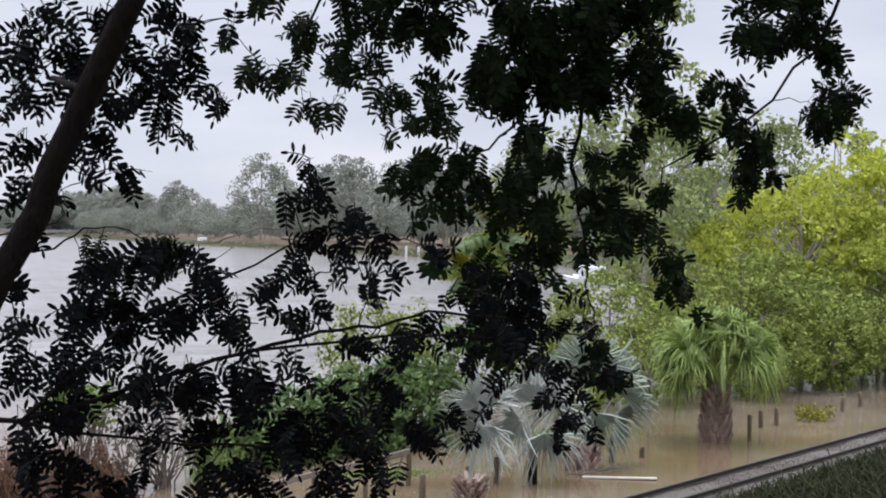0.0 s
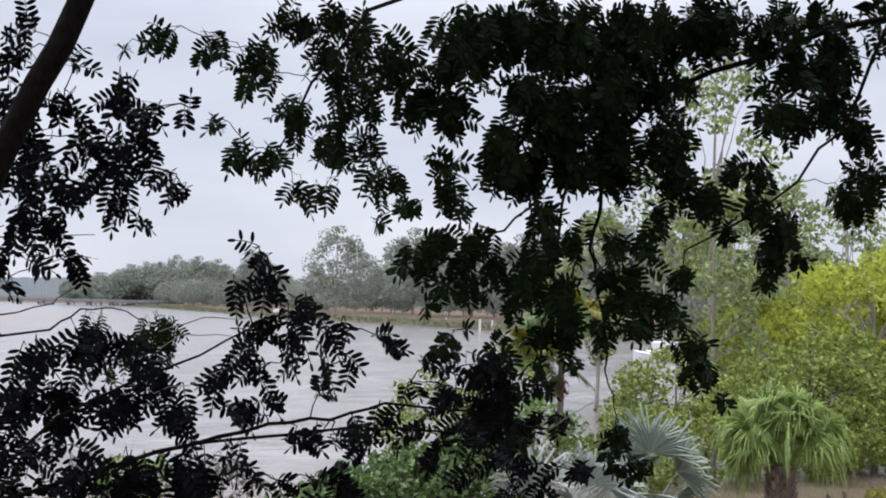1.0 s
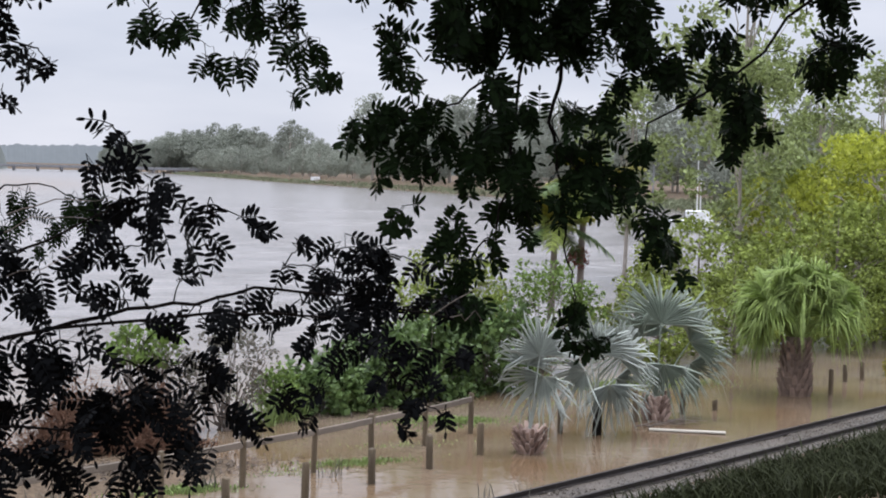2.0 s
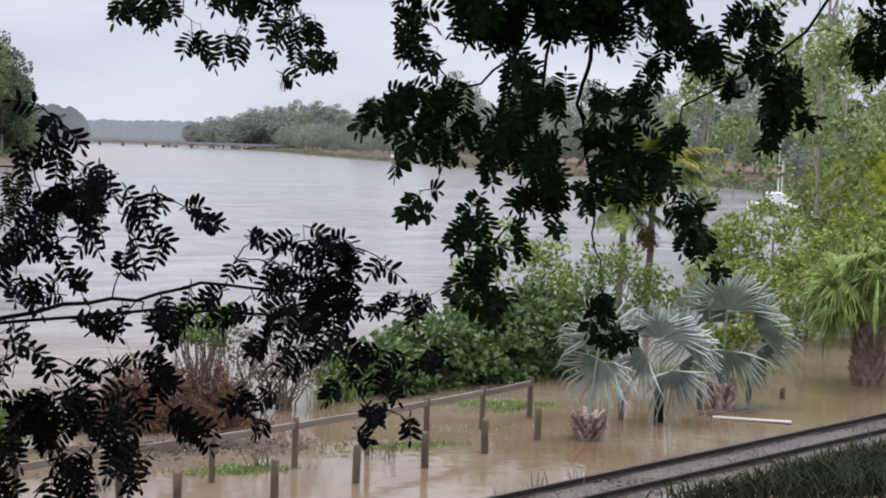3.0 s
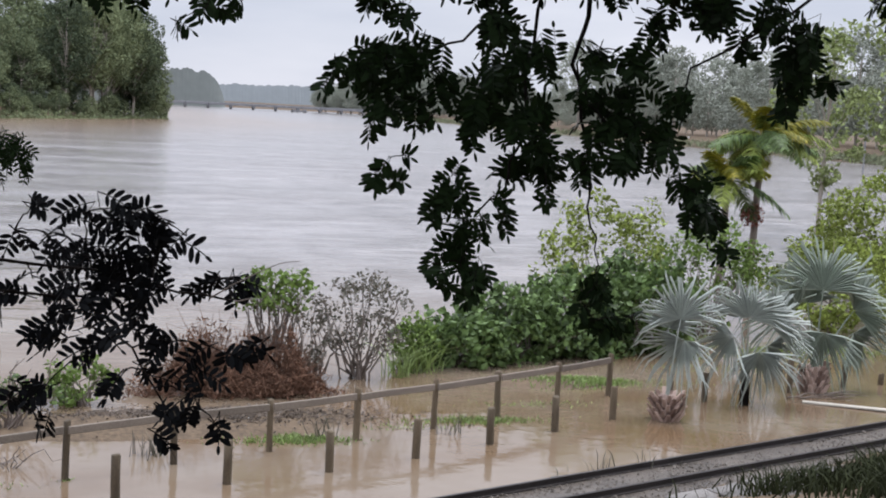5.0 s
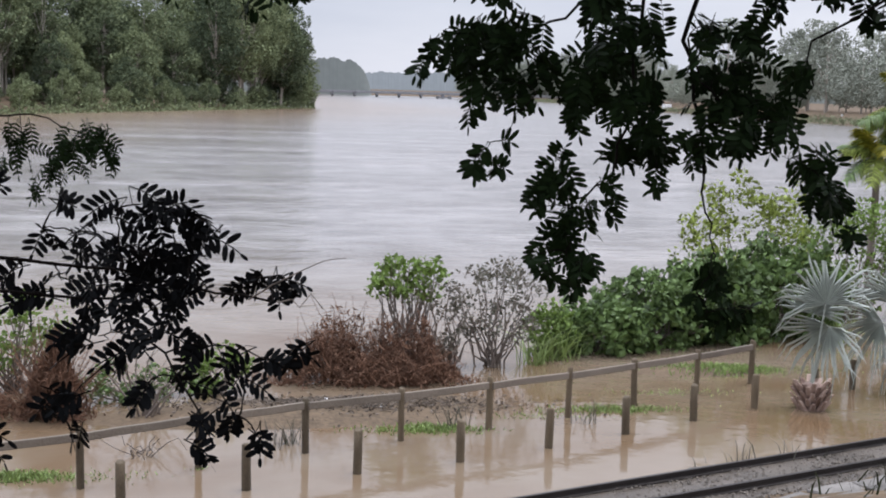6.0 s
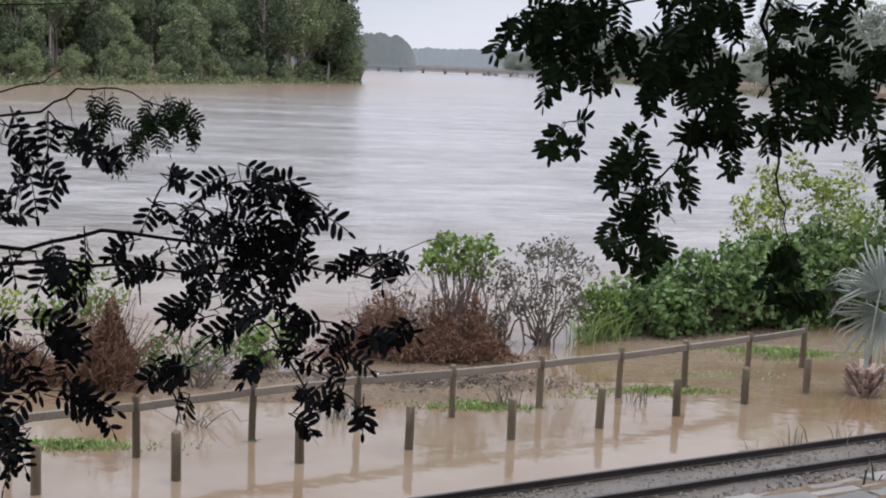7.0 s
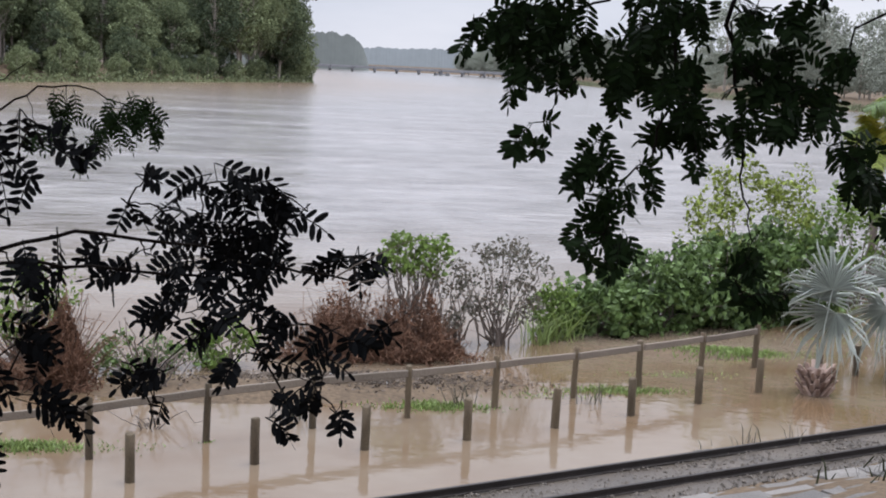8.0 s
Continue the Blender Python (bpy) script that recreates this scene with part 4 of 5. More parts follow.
# wooded bank on the far side
hm = [tree_meshes(22, 7.4, 84, 52, 0.66, 0.3, 0.14, 1.9, 14), tree_meshes(16, 8.4, 84, 50, 0.64, 0.25, 0.10, 1.8, 10), tree_meshes(9, 7.0, 60, 44, 0.6, 0.15, 0.0, 1.5, 6)]


def right_edge_at(y):
    return 119 + (y - 185) * 0.09 if y < 520 else 149 + (y - 520) * 0.13


for i in range(112):
    y = 165 + 800 * (i / 111) ** 1.35
    row = i % 4
    x = right_edge_at(max(y, 185)) + 22 + row * 11 + rng.uniform(-3, 3)
    k = 2 if row == 0 and i % 2 else int(rng.integers(0, 2))
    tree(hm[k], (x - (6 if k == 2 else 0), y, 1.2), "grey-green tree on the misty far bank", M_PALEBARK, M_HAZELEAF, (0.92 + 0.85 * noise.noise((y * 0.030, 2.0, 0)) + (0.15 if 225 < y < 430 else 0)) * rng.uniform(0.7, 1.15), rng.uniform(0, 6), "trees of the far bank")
for i in range(28):
    y = 70 + 112 * i / 27
    x = 38 + 0.515 * (y - 28) + 9 + rng.uniform(0, 20)
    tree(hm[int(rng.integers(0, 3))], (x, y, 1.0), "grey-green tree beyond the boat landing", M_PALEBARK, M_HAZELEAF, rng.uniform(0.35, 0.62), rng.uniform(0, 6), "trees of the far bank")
for i in range(44):
    u = (i + rng.uniform(0, 1)) / 44
    x, y = 178 + 112 * u, 985 + 60 * rng.uniform(0, 1)
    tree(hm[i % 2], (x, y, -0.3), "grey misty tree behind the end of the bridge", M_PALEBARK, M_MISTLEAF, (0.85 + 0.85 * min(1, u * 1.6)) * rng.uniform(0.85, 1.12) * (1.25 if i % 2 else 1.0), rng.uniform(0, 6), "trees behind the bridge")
g = Geo()
cnt = 15000
yy = 185 + 760 * rng.uniform(0, 1, cnt) ** 1.6
xx = np.array([right_edge_at(a) for a in yy]) + rng.uniform(3.5, 17, cnt)
leaves(g, np.stack([xx, yy, rng.uniform(-0.1, 0.9, cnt) + (xx - np.array([right_edge_at(a) for a in yy])) * 0.06], 1), 1.0, 0.3, -1.0, 0.6)
yy = rng.uniform(62, 185, 5000)
xx = 38 + 0.515 * (yy - 28) + rng.uniform(2.5, 18, 5000)
leaves(g, np.stack([xx, yy, rng.uniform(-0.1, 1.3, 5000) + (xx - 38 - 0.515 * (yy - 28)) * 0.08], 1), 0.7, 0.35, -1.0, 0.6)
tagged(part("bank_reeds", g, M_REED), "pale green reeds and grass along the far bank", "reeds", kind="stuff")
g = Geo()
cnt = 6500
yy = rng.uniform(160, 336, cnt)
xx = -37.5 + (yy - 178) * 0.385 - rng.uniform(0.2, 8, cnt)
xx = np.where(yy > 325, np.minimum(xx + rng.uniform(0, 4, cnt), 19.5), xx)
leaves(g, np.stack([xx, yy, rng.uniform(0.0, 1, cnt) ** 1.7 * np.array([max(0.3, 1.4 + 5.0 * noise.noise((a * 0.13, 3.0, 0))) for a in yy])], 1), 0.55, 0.5, 0.2)
tagged(part("bank_undergrowth", g, M_FARLEAF), "low green undergrowth along the wooded point", "undergrowth", kind="stuff")


# ---- hills beyond the bridge ----
def hill(name, x0, x1, y, h, material, label, seed, blunt=0.12):
    """A wooded ridge: a long body with an uneven line of tree tops."""
    g = Geo()
    n_ = 420
    v = []
    for x in np.linspace(x0, x1, n_):
        e = min(1, (x - x0) / (blunt * (x1 - x0)), (x1 - x) / (blunt * (x1 - x0)))
        top = h * max(0.03, e) ** 0.45 * (0.92 + 0.16 * noise.noise((x * 0.009, seed, 0)) + 0.09 * noise.noise((x * 0.05, seed, 3)) + 0.08 * noise.noise((x * 0.16, seed, 5)) + 0.05 * noise.noise((x * 0.4, seed, 8)))
        v += [(x, y - 9, -1), (x, y - 4, top * 0.55), (x, y, top), (x, y + 40, top * 0.1)]
    g.add(v, [(i * 4 + k, (i + 1) * 4 + k, (i + 1) * 4 + k + 1, i * 4 + k + 1) for i in range(n_ - 1) for k in range(3)])
    return tagged(part(name, g, material), label, "hill", kind="structure")


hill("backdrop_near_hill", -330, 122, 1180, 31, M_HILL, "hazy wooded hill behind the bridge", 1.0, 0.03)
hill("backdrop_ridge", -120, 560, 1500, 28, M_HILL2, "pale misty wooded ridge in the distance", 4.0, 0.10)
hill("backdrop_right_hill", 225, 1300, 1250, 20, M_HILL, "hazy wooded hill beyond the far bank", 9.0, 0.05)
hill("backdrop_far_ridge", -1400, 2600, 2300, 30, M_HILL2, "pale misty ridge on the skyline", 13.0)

# ---- bridge ----
bridge = thing("bridge", (150, 950, 0), "long low concrete road bridge just above the flood", "bridge")
for i in range(13):
    x = -110 + i * 15.6
    part("span", bar((x + 0.1, 0, 3.2), (x + 15.4, 0, 3.2), 3.5, 0.75), M_CONC, bridge)
    part("parapet", bar((x + 0.1, -3.3, 4.15), (x + 15.4, -3.3, 4.15), 0.15, 0.22), M_CONC, bridge)
    g = Geo()
    g.tube([(x, 0, -3), (x, 0, 1.2), (x, 0, 2.45)], [0.9, 0.9, 1.1], 10)
    part("pier", g, M_CONC, bridge, smooth=True)
    part("pier_cap", bar((x, -3.2, 1.9), (x, 3.2, 1.9), 1.0, 0.5), M_CONC, bridge)
for k in (-4.2, 4.2):
    part("pile_guard", bar((k, -3.4, 0.3), (k, 3.4, 0.3), 0.9, 1.6), M_CONC, bridge)
part("pile_cap", bar((-5, -3.6, 0.9), (5, -3.6, 0.9), 0.4, 0.5), M_CONC, bridge)


# ---- boats and poles across the water ----
def boat(at, length, turn, label, mast=0.0):
    t = thing("boat", at, label, "boat")
    t.rotation_euler = (0, 0, turn)
    g = Geo()
    sec = []
    for s, w, sh in ((0, 0.32, 0.75), (0.25, 0.38, 0.72), (0.6, 0.36, 0.8), (0.85, 0.2, 0.95), (1.0, 0.02, 1.1)):
        x, w_ = (s - 0.5) * length, w * length * 0.42
        z = sh * length * 0.14
        sec += [(x, -w_, z), (x, -w_ * 0.75, -0.1), (x, 0, -0.3), (x, w_ * 0.75, -0.1), (x, w_, z)]
    g.add(sec, [(j * 5 + k, j * 5 + k + 1, j * 5 + 6 + k, j * 5 + 5 + k) for j in range(4) for k in range(4)] + [(0, 5, 9, 4), (5, 10, 14, 9), (10, 15, 19, 14), (15, 20, 24, 19), (4, 3, 2, 1, 0)])
    part("hull", g, M_WHITE, t)
    part("cabin", bar((-length * 0.2, 0, length * 0.2), (length * 0.12, 0, length * 0.2), length * 0.10, length * 0.09), M_WHITE, t)
    part("windscreen", bar((length * 0.121, 0, length * 0.22), (length * 0.14, 0, length * 0.22), length * 0.09, length * 0.05), M_GLASS, t)
    if mast:
        g = Geo()
        g.tube([(0, 0, 0.2), (0, 0, mast)], [0.06, 0.04], 6)
        part("mast", g, M_WHITE, t)
    return t


LANDING = (71.0, 101.0, 0)
boat((156, 470, 0), 9, 0.3, "small white launch moored under the far bank")
boat(LANDING, 7.0, 1.9, "white cabin boat moored at the landing", 7.5)
boat((LANDING[0] + 4.5, LANDING[1] + 6, 0), 6, 1.7, "white motor boat moored at the landing", 5.0)
for x, y, h in ((126, 248, 2.4), (131, 252, 2.2), (143, 300, 2.2)):
    p_ = thing("mooring_pole", (x, y, 0), "pale mooring pole at the far bank", "pole", "mooring poles")
    g = Geo()
    g.tube([(0, 0, -2), (0, 0, h)], [0.28, 0.25], 8)
    part("pole", g, M_WHITE, p_)
lamp = thing("street_lamp", (96, 148, 0.5), "tall thin street lamp beyond the landing", "street lamp")
g = Geo()
g.tube([(0, 0, -1), (0, 0, 9.5), (-0.6, 0, 10.0)], [0.12, 0.08, 0.06], 7)
part("pole", g, M_CONC, lamp)
part("head", bar((-1.2, 0, 10.0), (-0.6, 0, 10.0), 0.12, 0.06), M_WHITE, lamp)


# ---- near trees: leaf sprays between the viewer and the river ----
def pinnate(out, base, d, length, pairs, leaflet, aspect, droop):
    """One feathered leaf: paired oval leaflets along a bending stalk."""
    d = unit(np.asarray(d, float))
    p = np.asarray(base, float)
    step = length / (pairs + 1.5)
    side = unit(np.cross(d, [0.35, 0.94, 0.0]) + rng.normal(size=3) * 0.38)
    stalk = [p]
    for i in range(pairs + 1):
        d = unit(d + np.array([0, 0, -droop * 0.16]))
        p = p + d * step * (1.5 if i == 0 else 1)
        stalk.append(p)
        s = unit(side - d * (side @ d))
        up = np.cross(s, d)
        L = leaflet * (0.75 + 0.35 * math.sin(math.pi * (i + 0.6) / (pairs + 0.6))) * rng.uniform(0.88, 1.12)
        for sg in ((-1, 1) if i < pairs else (0,)):
            if rng.uniform() < 0.06:
                continue
            ld = unit(s * sg * 0.9 + d * (0.42 if sg else 1) + up * rng.normal() * 0.15 + np.array([0, 0, -0.15 * droop]))
            wd = unit(np.cross(ld, up) + up * rng.normal() * 0.25) * L * aspect * 0.5
            q = p
            out.append([q, q + ld * L * 0.22 + wd * 0.85, q + ld * L * 0.58 + wd, q + ld * L * 0.87 + wd * 0.68, q + ld * L, q + ld * L * 0.87 - wd * 0.68, q + ld * L * 0.58 - wd, q + ld * L * 0.22 - wd * 0.85])
    return stalk


class Foliage:
    """Leaves of one tree: the first few hundred as parts, the rest joined."""

    def __init__(self, parent, material, limit):
        self.parent, self.material, self.left, self.rest = parent, material, limit, []

    def leaf(self, quads, stalk):
        if not quads:
            return
        if self.left > 0:
            self.left -= 1
            q = np.array(quads)
            o = q[0, 0].copy()
            g = Geo()
            g.many(q - o, 8, [(0, 1, 7), (1, 2, 6, 7), (2, 3, 5, 6), (3, 4, 5)])
            g.tube([p - o for p in stalk], [0.002] * len(stalk), 3, cap=False)
            part("leaf", g, self.material, self.parent).location = o
        else:
            self.rest += quads

    def done(self):
        if not self.rest:
            return
        g = Geo()
        g.many(np.array(self.rest), 8, [(0, 1, 7), (1, 2, 6, 7), (2, 3, 5, 6), (3, 4, 5)])
        tagged(part("foliage", g, self.material, self.parent), kind="stuff")


def spray(parent, fol, start, centre, radius, count, longest, pairs, leaflet, aspect, droop, twig_r=0.004, rise=1.0):
    """A leafy twig: wood as one mesh, and its leaves round the twig's end."""
    o = np.array(parent.location)
    a, c = np.asarray(start, float) - o, np.asarray(centre, float) - o
    wood = Geo()
    far = np.linalg.norm(c - a)
    pts = curve_pts(a, c, 0.10 * far, 6, 0.035 * far)
    wood.tube(pts, [twig_r * (1 - 0.10 * i) for i in range(6)], 5, cap=False)
    length = min(longest, max(longest * 0.45, 2.3 * radius))
    out = unit(c - a + 1e-6)
    for i in range(count):
        mid = c + unit(rng.normal(size=3)) * radius * np.array([0.8, 1.0, 0.8]) * rng.uniform(0.0, 1.0) ** 0.5
        d = (unit(mid - c) * 0.5 + out * 0.35 + rng.normal(size=3) * 0.5) * np.array([1, 0.6, rise]) + np.array([0, 0, -0.30 * droop])
        ln = length * rng.uniform(0.7, 1.1)
        b = mid - unit(d) * ln * 0.5
        near = min(pts[2:], key=lambda q: np.linalg.norm(q - b))
        wood.tube([near, (near + b) / 2 + rng.normal(size=3) * 0.006, b], [twig_r * 0.5, twig_r * 0.4, twig_r * 0.3], 4, cap=False)
        quads = []
        n_pairs = max(3, int(round(pairs * ln / longest)) + int(rng.integers(-1, 2)))
        st = pinnate(quads, b, d, ln, n_pairs, leaflet, aspect, droop)
        whole = fol.left > 0
        fol.leaf(quads, st)
        if not whole:
            wood.tube(st[::2] + [st[-1]], [0.0016] * (len(st[::2]) + 1), 3, cap=False)
    part("twig", wood, M_BARK, parent)


def grow(parent, fol, wood_pts, tufts, depth, per, longest, pairs, leaflet, aspect, droop, twig_r=0.004, rise=1.0):
    """Tufts of leaves, each on a twig from the nearest wood or from the tuft grown before it."""
    nodes = [np.asarray(p, float) for p in wood_pts]
    left = [(np.array([x, y + rng.uniform(-depth, depth), z]), r) for x, y, z, r in tufts]
    while left:
        gaps = [min(np.linalg.norm(q - c) + 0.25 * max(0.0, c[2] - q[2]) for q in nodes) for c, r in left]
        c, r = left.pop(int(np.argmin(gaps)))
        start = min(nodes, key=lambda q: np.linalg.norm(q - c) + 0.25 * max(0.0, c[2] - q[2]))
        spray(parent, fol, start, c, r, max(2, int(per * r * r + 0.5)), longest, pairs, leaflet, aspect, droop, twig_r, rise)
        nodes.append(c)


def bough(parent, pts, r0, r1, sides=9, wander=0.006):
    o = np.array(parent.location)
    g = Geo()
    fine = []
    for a, b in zip(pts[:-1], pts[1:]):
        for k in range(3):
            fine.append(np.asarray(a) + (np.asarray(b) - np.asarray(a)) * k / 3 + rng.normal(size=3) * wander)
    fine.append(np.asarray(pts[-1], float))
    n_ = len(fine)
    g.tube([p - o for p in fine], [r0 + (r1 - r0) * i / (n_ - 1) for i in range(n_)], sides, wobble=0.05)
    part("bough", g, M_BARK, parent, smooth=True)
    return fine


# slender tree close to the viewer
small = thing("feathery_tree", (-4.25, -4.70, 2.45), "slender dark tree with feathery pinnate leaves on the bank", "tree")
stem = bough(small, [(-4.25, -4.70, 2.35), (-4.05, -4.76, 4.3), (-3.83, -4.79, 4.78), (-3.72, -4.84, 5.05), (-3.58, -4.90, 5.38), (-3.45, -4.92, 5.75), (-3.2, -4.8, 6.4)], 0.036, 0.026, 12)
arm1 = bough(small, [(-4.0, -4.77, 4.32), (-3.71, -4.1, 4.19), (-3.34, -3.97, 4.27), (-2.98, -3.95, 4.36), (-2.74, -3.95, 4.41), (-2.53, -3.95, 4.43), (-2.34, -3.95, 4.475), (-2.12, -3.95, 4.455), (-1.88, -3.95, 4.41), (-1.67, -3.95, 4.37)], 0.0085, 0.003, 7, 0.004)
arm2 = bough(small, [(-2.98, -3.95, 4.36), (-2.5, -3.97, 4.40), (-2.30, -3.98, 4.40), (-2.05, -4.0, 4.38), (-1.93, -4.02, 4.25), (-1.84, -4.03, 4.1)], 0.005, 0.0025, 6, 0.004)
arm3 = bough(small, [(-3.71, -4.1, 4.19), (-3.4, -4.0, 4.45), (-3.05, -3.95, 4.60), (-2.80, -3.95, 4.72)], 0.006, 0.003, 6)
arm4 = bough(small, [(-3.71, -4.1, 4.19), (-3.2, -4.0, 4.08), (-2.8, -3.97, 4.05), (-2.5, -3.95, 4.12)], 0.005, 0.003, 6)
arm5 = bough(small, [(-3.72, -4.84, 5.05), (-3.66, -4.2, 5.15), (-3.5, -3.7, 5.2), (-3.25, -3.6, 5.3), (-2.98, -3.6, 5.22)], 0.009, 0.003, 7)
ARCH = [(-2.23, -3.95, 4.54, 0.04), (-2.14, -3.95, 4.53, 0.06), (-2.05, -3.95, 4.59, 0.06), (-1.95, -3.95, 4.59, 0.06), (-1.88, -3.95, 4.56, 0.06), (-1.8, -3.95, 4.55, 0.04), (-2.05, -3.95, 4.5, 0.07), (-1.96, -3.95, 4.48, 0.08), (-1.88, -3.95, 4.47, 0.07), (-2.09, -3.95, 4.41, 0.06), (-2.01, -3.95, 4.4, 0.06), (-1.92, -3.95, 4.39, 0.07), (-1.73, -3.95, 4.41, 0.06), (-1.67, -3.95, 4.42, 0.05), (-1.61, -3.95, 4.41, 0.03), (-2.18, -3.95, 4.61, 0.02)]
ARCH_UNDER = [(-2.08, -4.01, 4.31, 0.06), (-2, -4.01, 4.3, 0.07), (-2.04, -4.01, 4.22, 0.06), (-1.97, -4.01, 4.2, 0.05), (-1.91, -4.01, 4.33, 0.06), (-1.83, -4.01, 4.27, 0.06), (-1.76, -4.01, 4.26, 0.06), (-1.69, -4.01, 4.25, 0.03), (-1.87, -4.01, 4.18, 0.05), (-1.8, -4.01, 4.15, 0.05), (-1.73, -4.01, 4.16, 0.04), (-1.84, -4.01, 4.08, 0.04), (-1.85, -4.01, 4.01, 0.02), (-1.75, -4.01, 4.07, 0.03), (-1.7, -4.01, 4.04, 0.02), (-1.6, -4.01, 4.26, 0.01), (-1.64, -4.01, 4.24, 0.02)]
ARCH_BASE = [(-2.46, -3.95, 4.41, 0.06), (-2.38, -3.95, 4.38, 0.07), (-2.31, -3.95, 4.42, 0.05), (-2.24, -3.95, 4.4, 0.05), (-2.4, -3.95, 4.32, 0.04), (-2.29, -3.95, 4.35, 0.04), (-2.18, -3.95, 4.42, 0.04), (-2.19, -3.95, 4.13, 0.04), (-2.14, -3.95, 4.16, 0.04), (-2.24, -3.95, 4.1, 0.03), (-2.16, -3.95, 4.04, 0.03), (-2.16, -3.95, 4.29, 0.04), (-2.11, -3.95, 4.35, 0.04)]
INNER = [(-2.83, -3.95, 4.97, 0.03), (-2.77, -3.95, 4.94, 0.03), (-2.72, -3.95, 4.91, 0.02), (-2.84, -3.95, 4.83, 0.07), (-2.75, -3.95, 4.84, 0.07), (-2.65, -3.95, 4.79, 0.07), (-2.75, -3.95, 4.74, 0.08), (-2.65, -3.95, 4.71, 0.07), (-2.56, -3.95, 4.72, 0.07), (-2.47, -3.95, 4.71, 0.05), (-2.39, -3.95, 4.7, 0.04), (-2.34, -3.95, 4.66, 0.02), (-2.82, -3.95, 4.69, 0.07), (-2.87, -3.95, 4.58, 0.08), (-2.77, -3.95, 4.59, 0.07), (-2.67, -3.95, 4.61, 0.06), (-2.55, -3.95, 4.59, 0.06), (-2.49, -3.95, 4.61, 0.05)]
INNER_LOW = [(-2.83, -3.95, 4.46, 0.08), (-2.76, -3.95, 4.48, 0.06), (-2.86, -3.95, 4.33, 0.07), (-2.68, -3.95, 4.38, 0.06), (-2.57, -3.95, 4.36, 0.06), (-2.47, -3.95, 4.35, 0.04), (-2.79, -3.95, 4.25, 0.05), (-2.58, -3.95, 4.51, 0.05), (-2.68, -3.95, 4.48, 0.04), (-2.83, -3.95, 4.12, 0.09), (-2.88, -3.95, 4.03, 0.06), (-2.77, -3.95, 4.05, 0.07), (-2.72, -3.95, 4.17, 0.05), (-2.61, -3.95, 4.15, 0.06), (-2.53, -3.95, 4.16, 0.06), (-2.59, -3.95, 4.06, 0.05), (-2.68, -3.95, 4.23, 0.05), (-2.89, -3.95, 3.93, 0.05), (-2.6, -3.95, 4.25, 0.04), (-2.46, -3.95, 4.2, 0.03)]
INNER_LEFT = [(-3.47, -3.95, 4.61, 0.08), (-3.32, -3.95, 4.63, 0.09), (-3.18, -3.95, 4.63, 0.08), (-3.49, -3.95, 4.48, 0.07), (-3.35, -3.95, 4.48, 0.09), (-3.21, -3.95, 4.48, 0.09), (-3.08, -3.95, 4.52, 0.07), (-3.46, -3.95, 4.34, 0.06), (-3.31, -3.95, 4.27, 0.09), (-3.14, -3.95, 4.25, 0.09), (-3, -3.95, 4.44, 0.08), (-3.52, -3.95, 4.23, 0.07), (-3, -3.95, 4.28, 0.09), (-3.39, -3.95, 4.41, 0.06)]
UNDER = [(-3.09, -3.95, 4.12, 0.09), (-2.96, -3.95, 4.22, 0.08), (-2.83, -3.95, 4.1, 0.09), (-2.67, -3.95, 4.13, 0.09), (-2.56, -3.95, 3.99, 0.09), (-2.74, -3.95, 3.93, 0.09), (-2.96, -3.95, 3.97, 0.09), (-3.2, -3.95, 4.23, 0.07), (-3.27, -3.95, 4.11, 0.07), (-2.46, -3.95, 4.22, 0.08), (-2.38, -3.95, 4.08, 0.07), (-3.65, -3.95, 4.21, 0.08), (-3.67, -3.95, 4.08, 0.1), (-3.54, -3.95, 4.01, 0.09), (-3.4, -3.95, 3.96, 0.07), (-3.13, -3.95, 3.96, 0.08), (-3.32, -3.95, 4.01, 0.05)]
HIGH = [(-3.5, -3.6, 5.42, 0.08), (-3.44, -3.6, 5.29, 0.09), (-3.33, -3.6, 5.45, 0.07), (-3.18, -3.6, 5.46, 0.08), (-3.28, -3.6, 5.32, 0.09), (-3.14, -3.6, 5.31, 0.09), (-3.05, -3.6, 5.41, 0.06), (-2.97, -3.6, 5.43, 0.04), (-3.38, -3.6, 5.17, 0.08), (-3.25, -3.6, 5.18, 0.07), (-3.13, -3.6, 5.19, 0.07), (-3.02, -3.6, 5.18, 0.06), (-2.93, -3.6, 5.18, 0.04), (-3.15, -3.6, 5.08, 0.05), (-3.06, -3.6, 5.05, 0.04), (-3.45, -3.6, 5.02, 0.08), (-3.37, -3.6, 5.03, 0.07), (-3.33, -3.6, 4.93, 0.06), (-3.42, -3.6, 4.91, 0.05), (-3.49, -3.6, 5.15, 0.08), (-3.5, -3.6, 4.83, 0.05), (-3.45, -3.6, 5.68, 0.07), (-3.52, -3.6, 5.56, 0.07), (-3.32, -3.6, 5.56, 0.05)]
EDGE_LOW = [(-3.69, -3.95, 4.58, 0.06), (-3.68, -3.95, 4.45, 0.07), (-3.57, -3.95, 4.41, 0.07), (-3.7, -3.95, 4.33, 0.07), (-3.58, -3.95, 4.29, 0.07), (-3.47, -3.95, 4.36, 0.06), (-3.43, -3.95, 4.24, 0.06), (-3.33, -3.95, 4.37, 0.05), (-3.5, -3.95, 4.5, 0.05)]
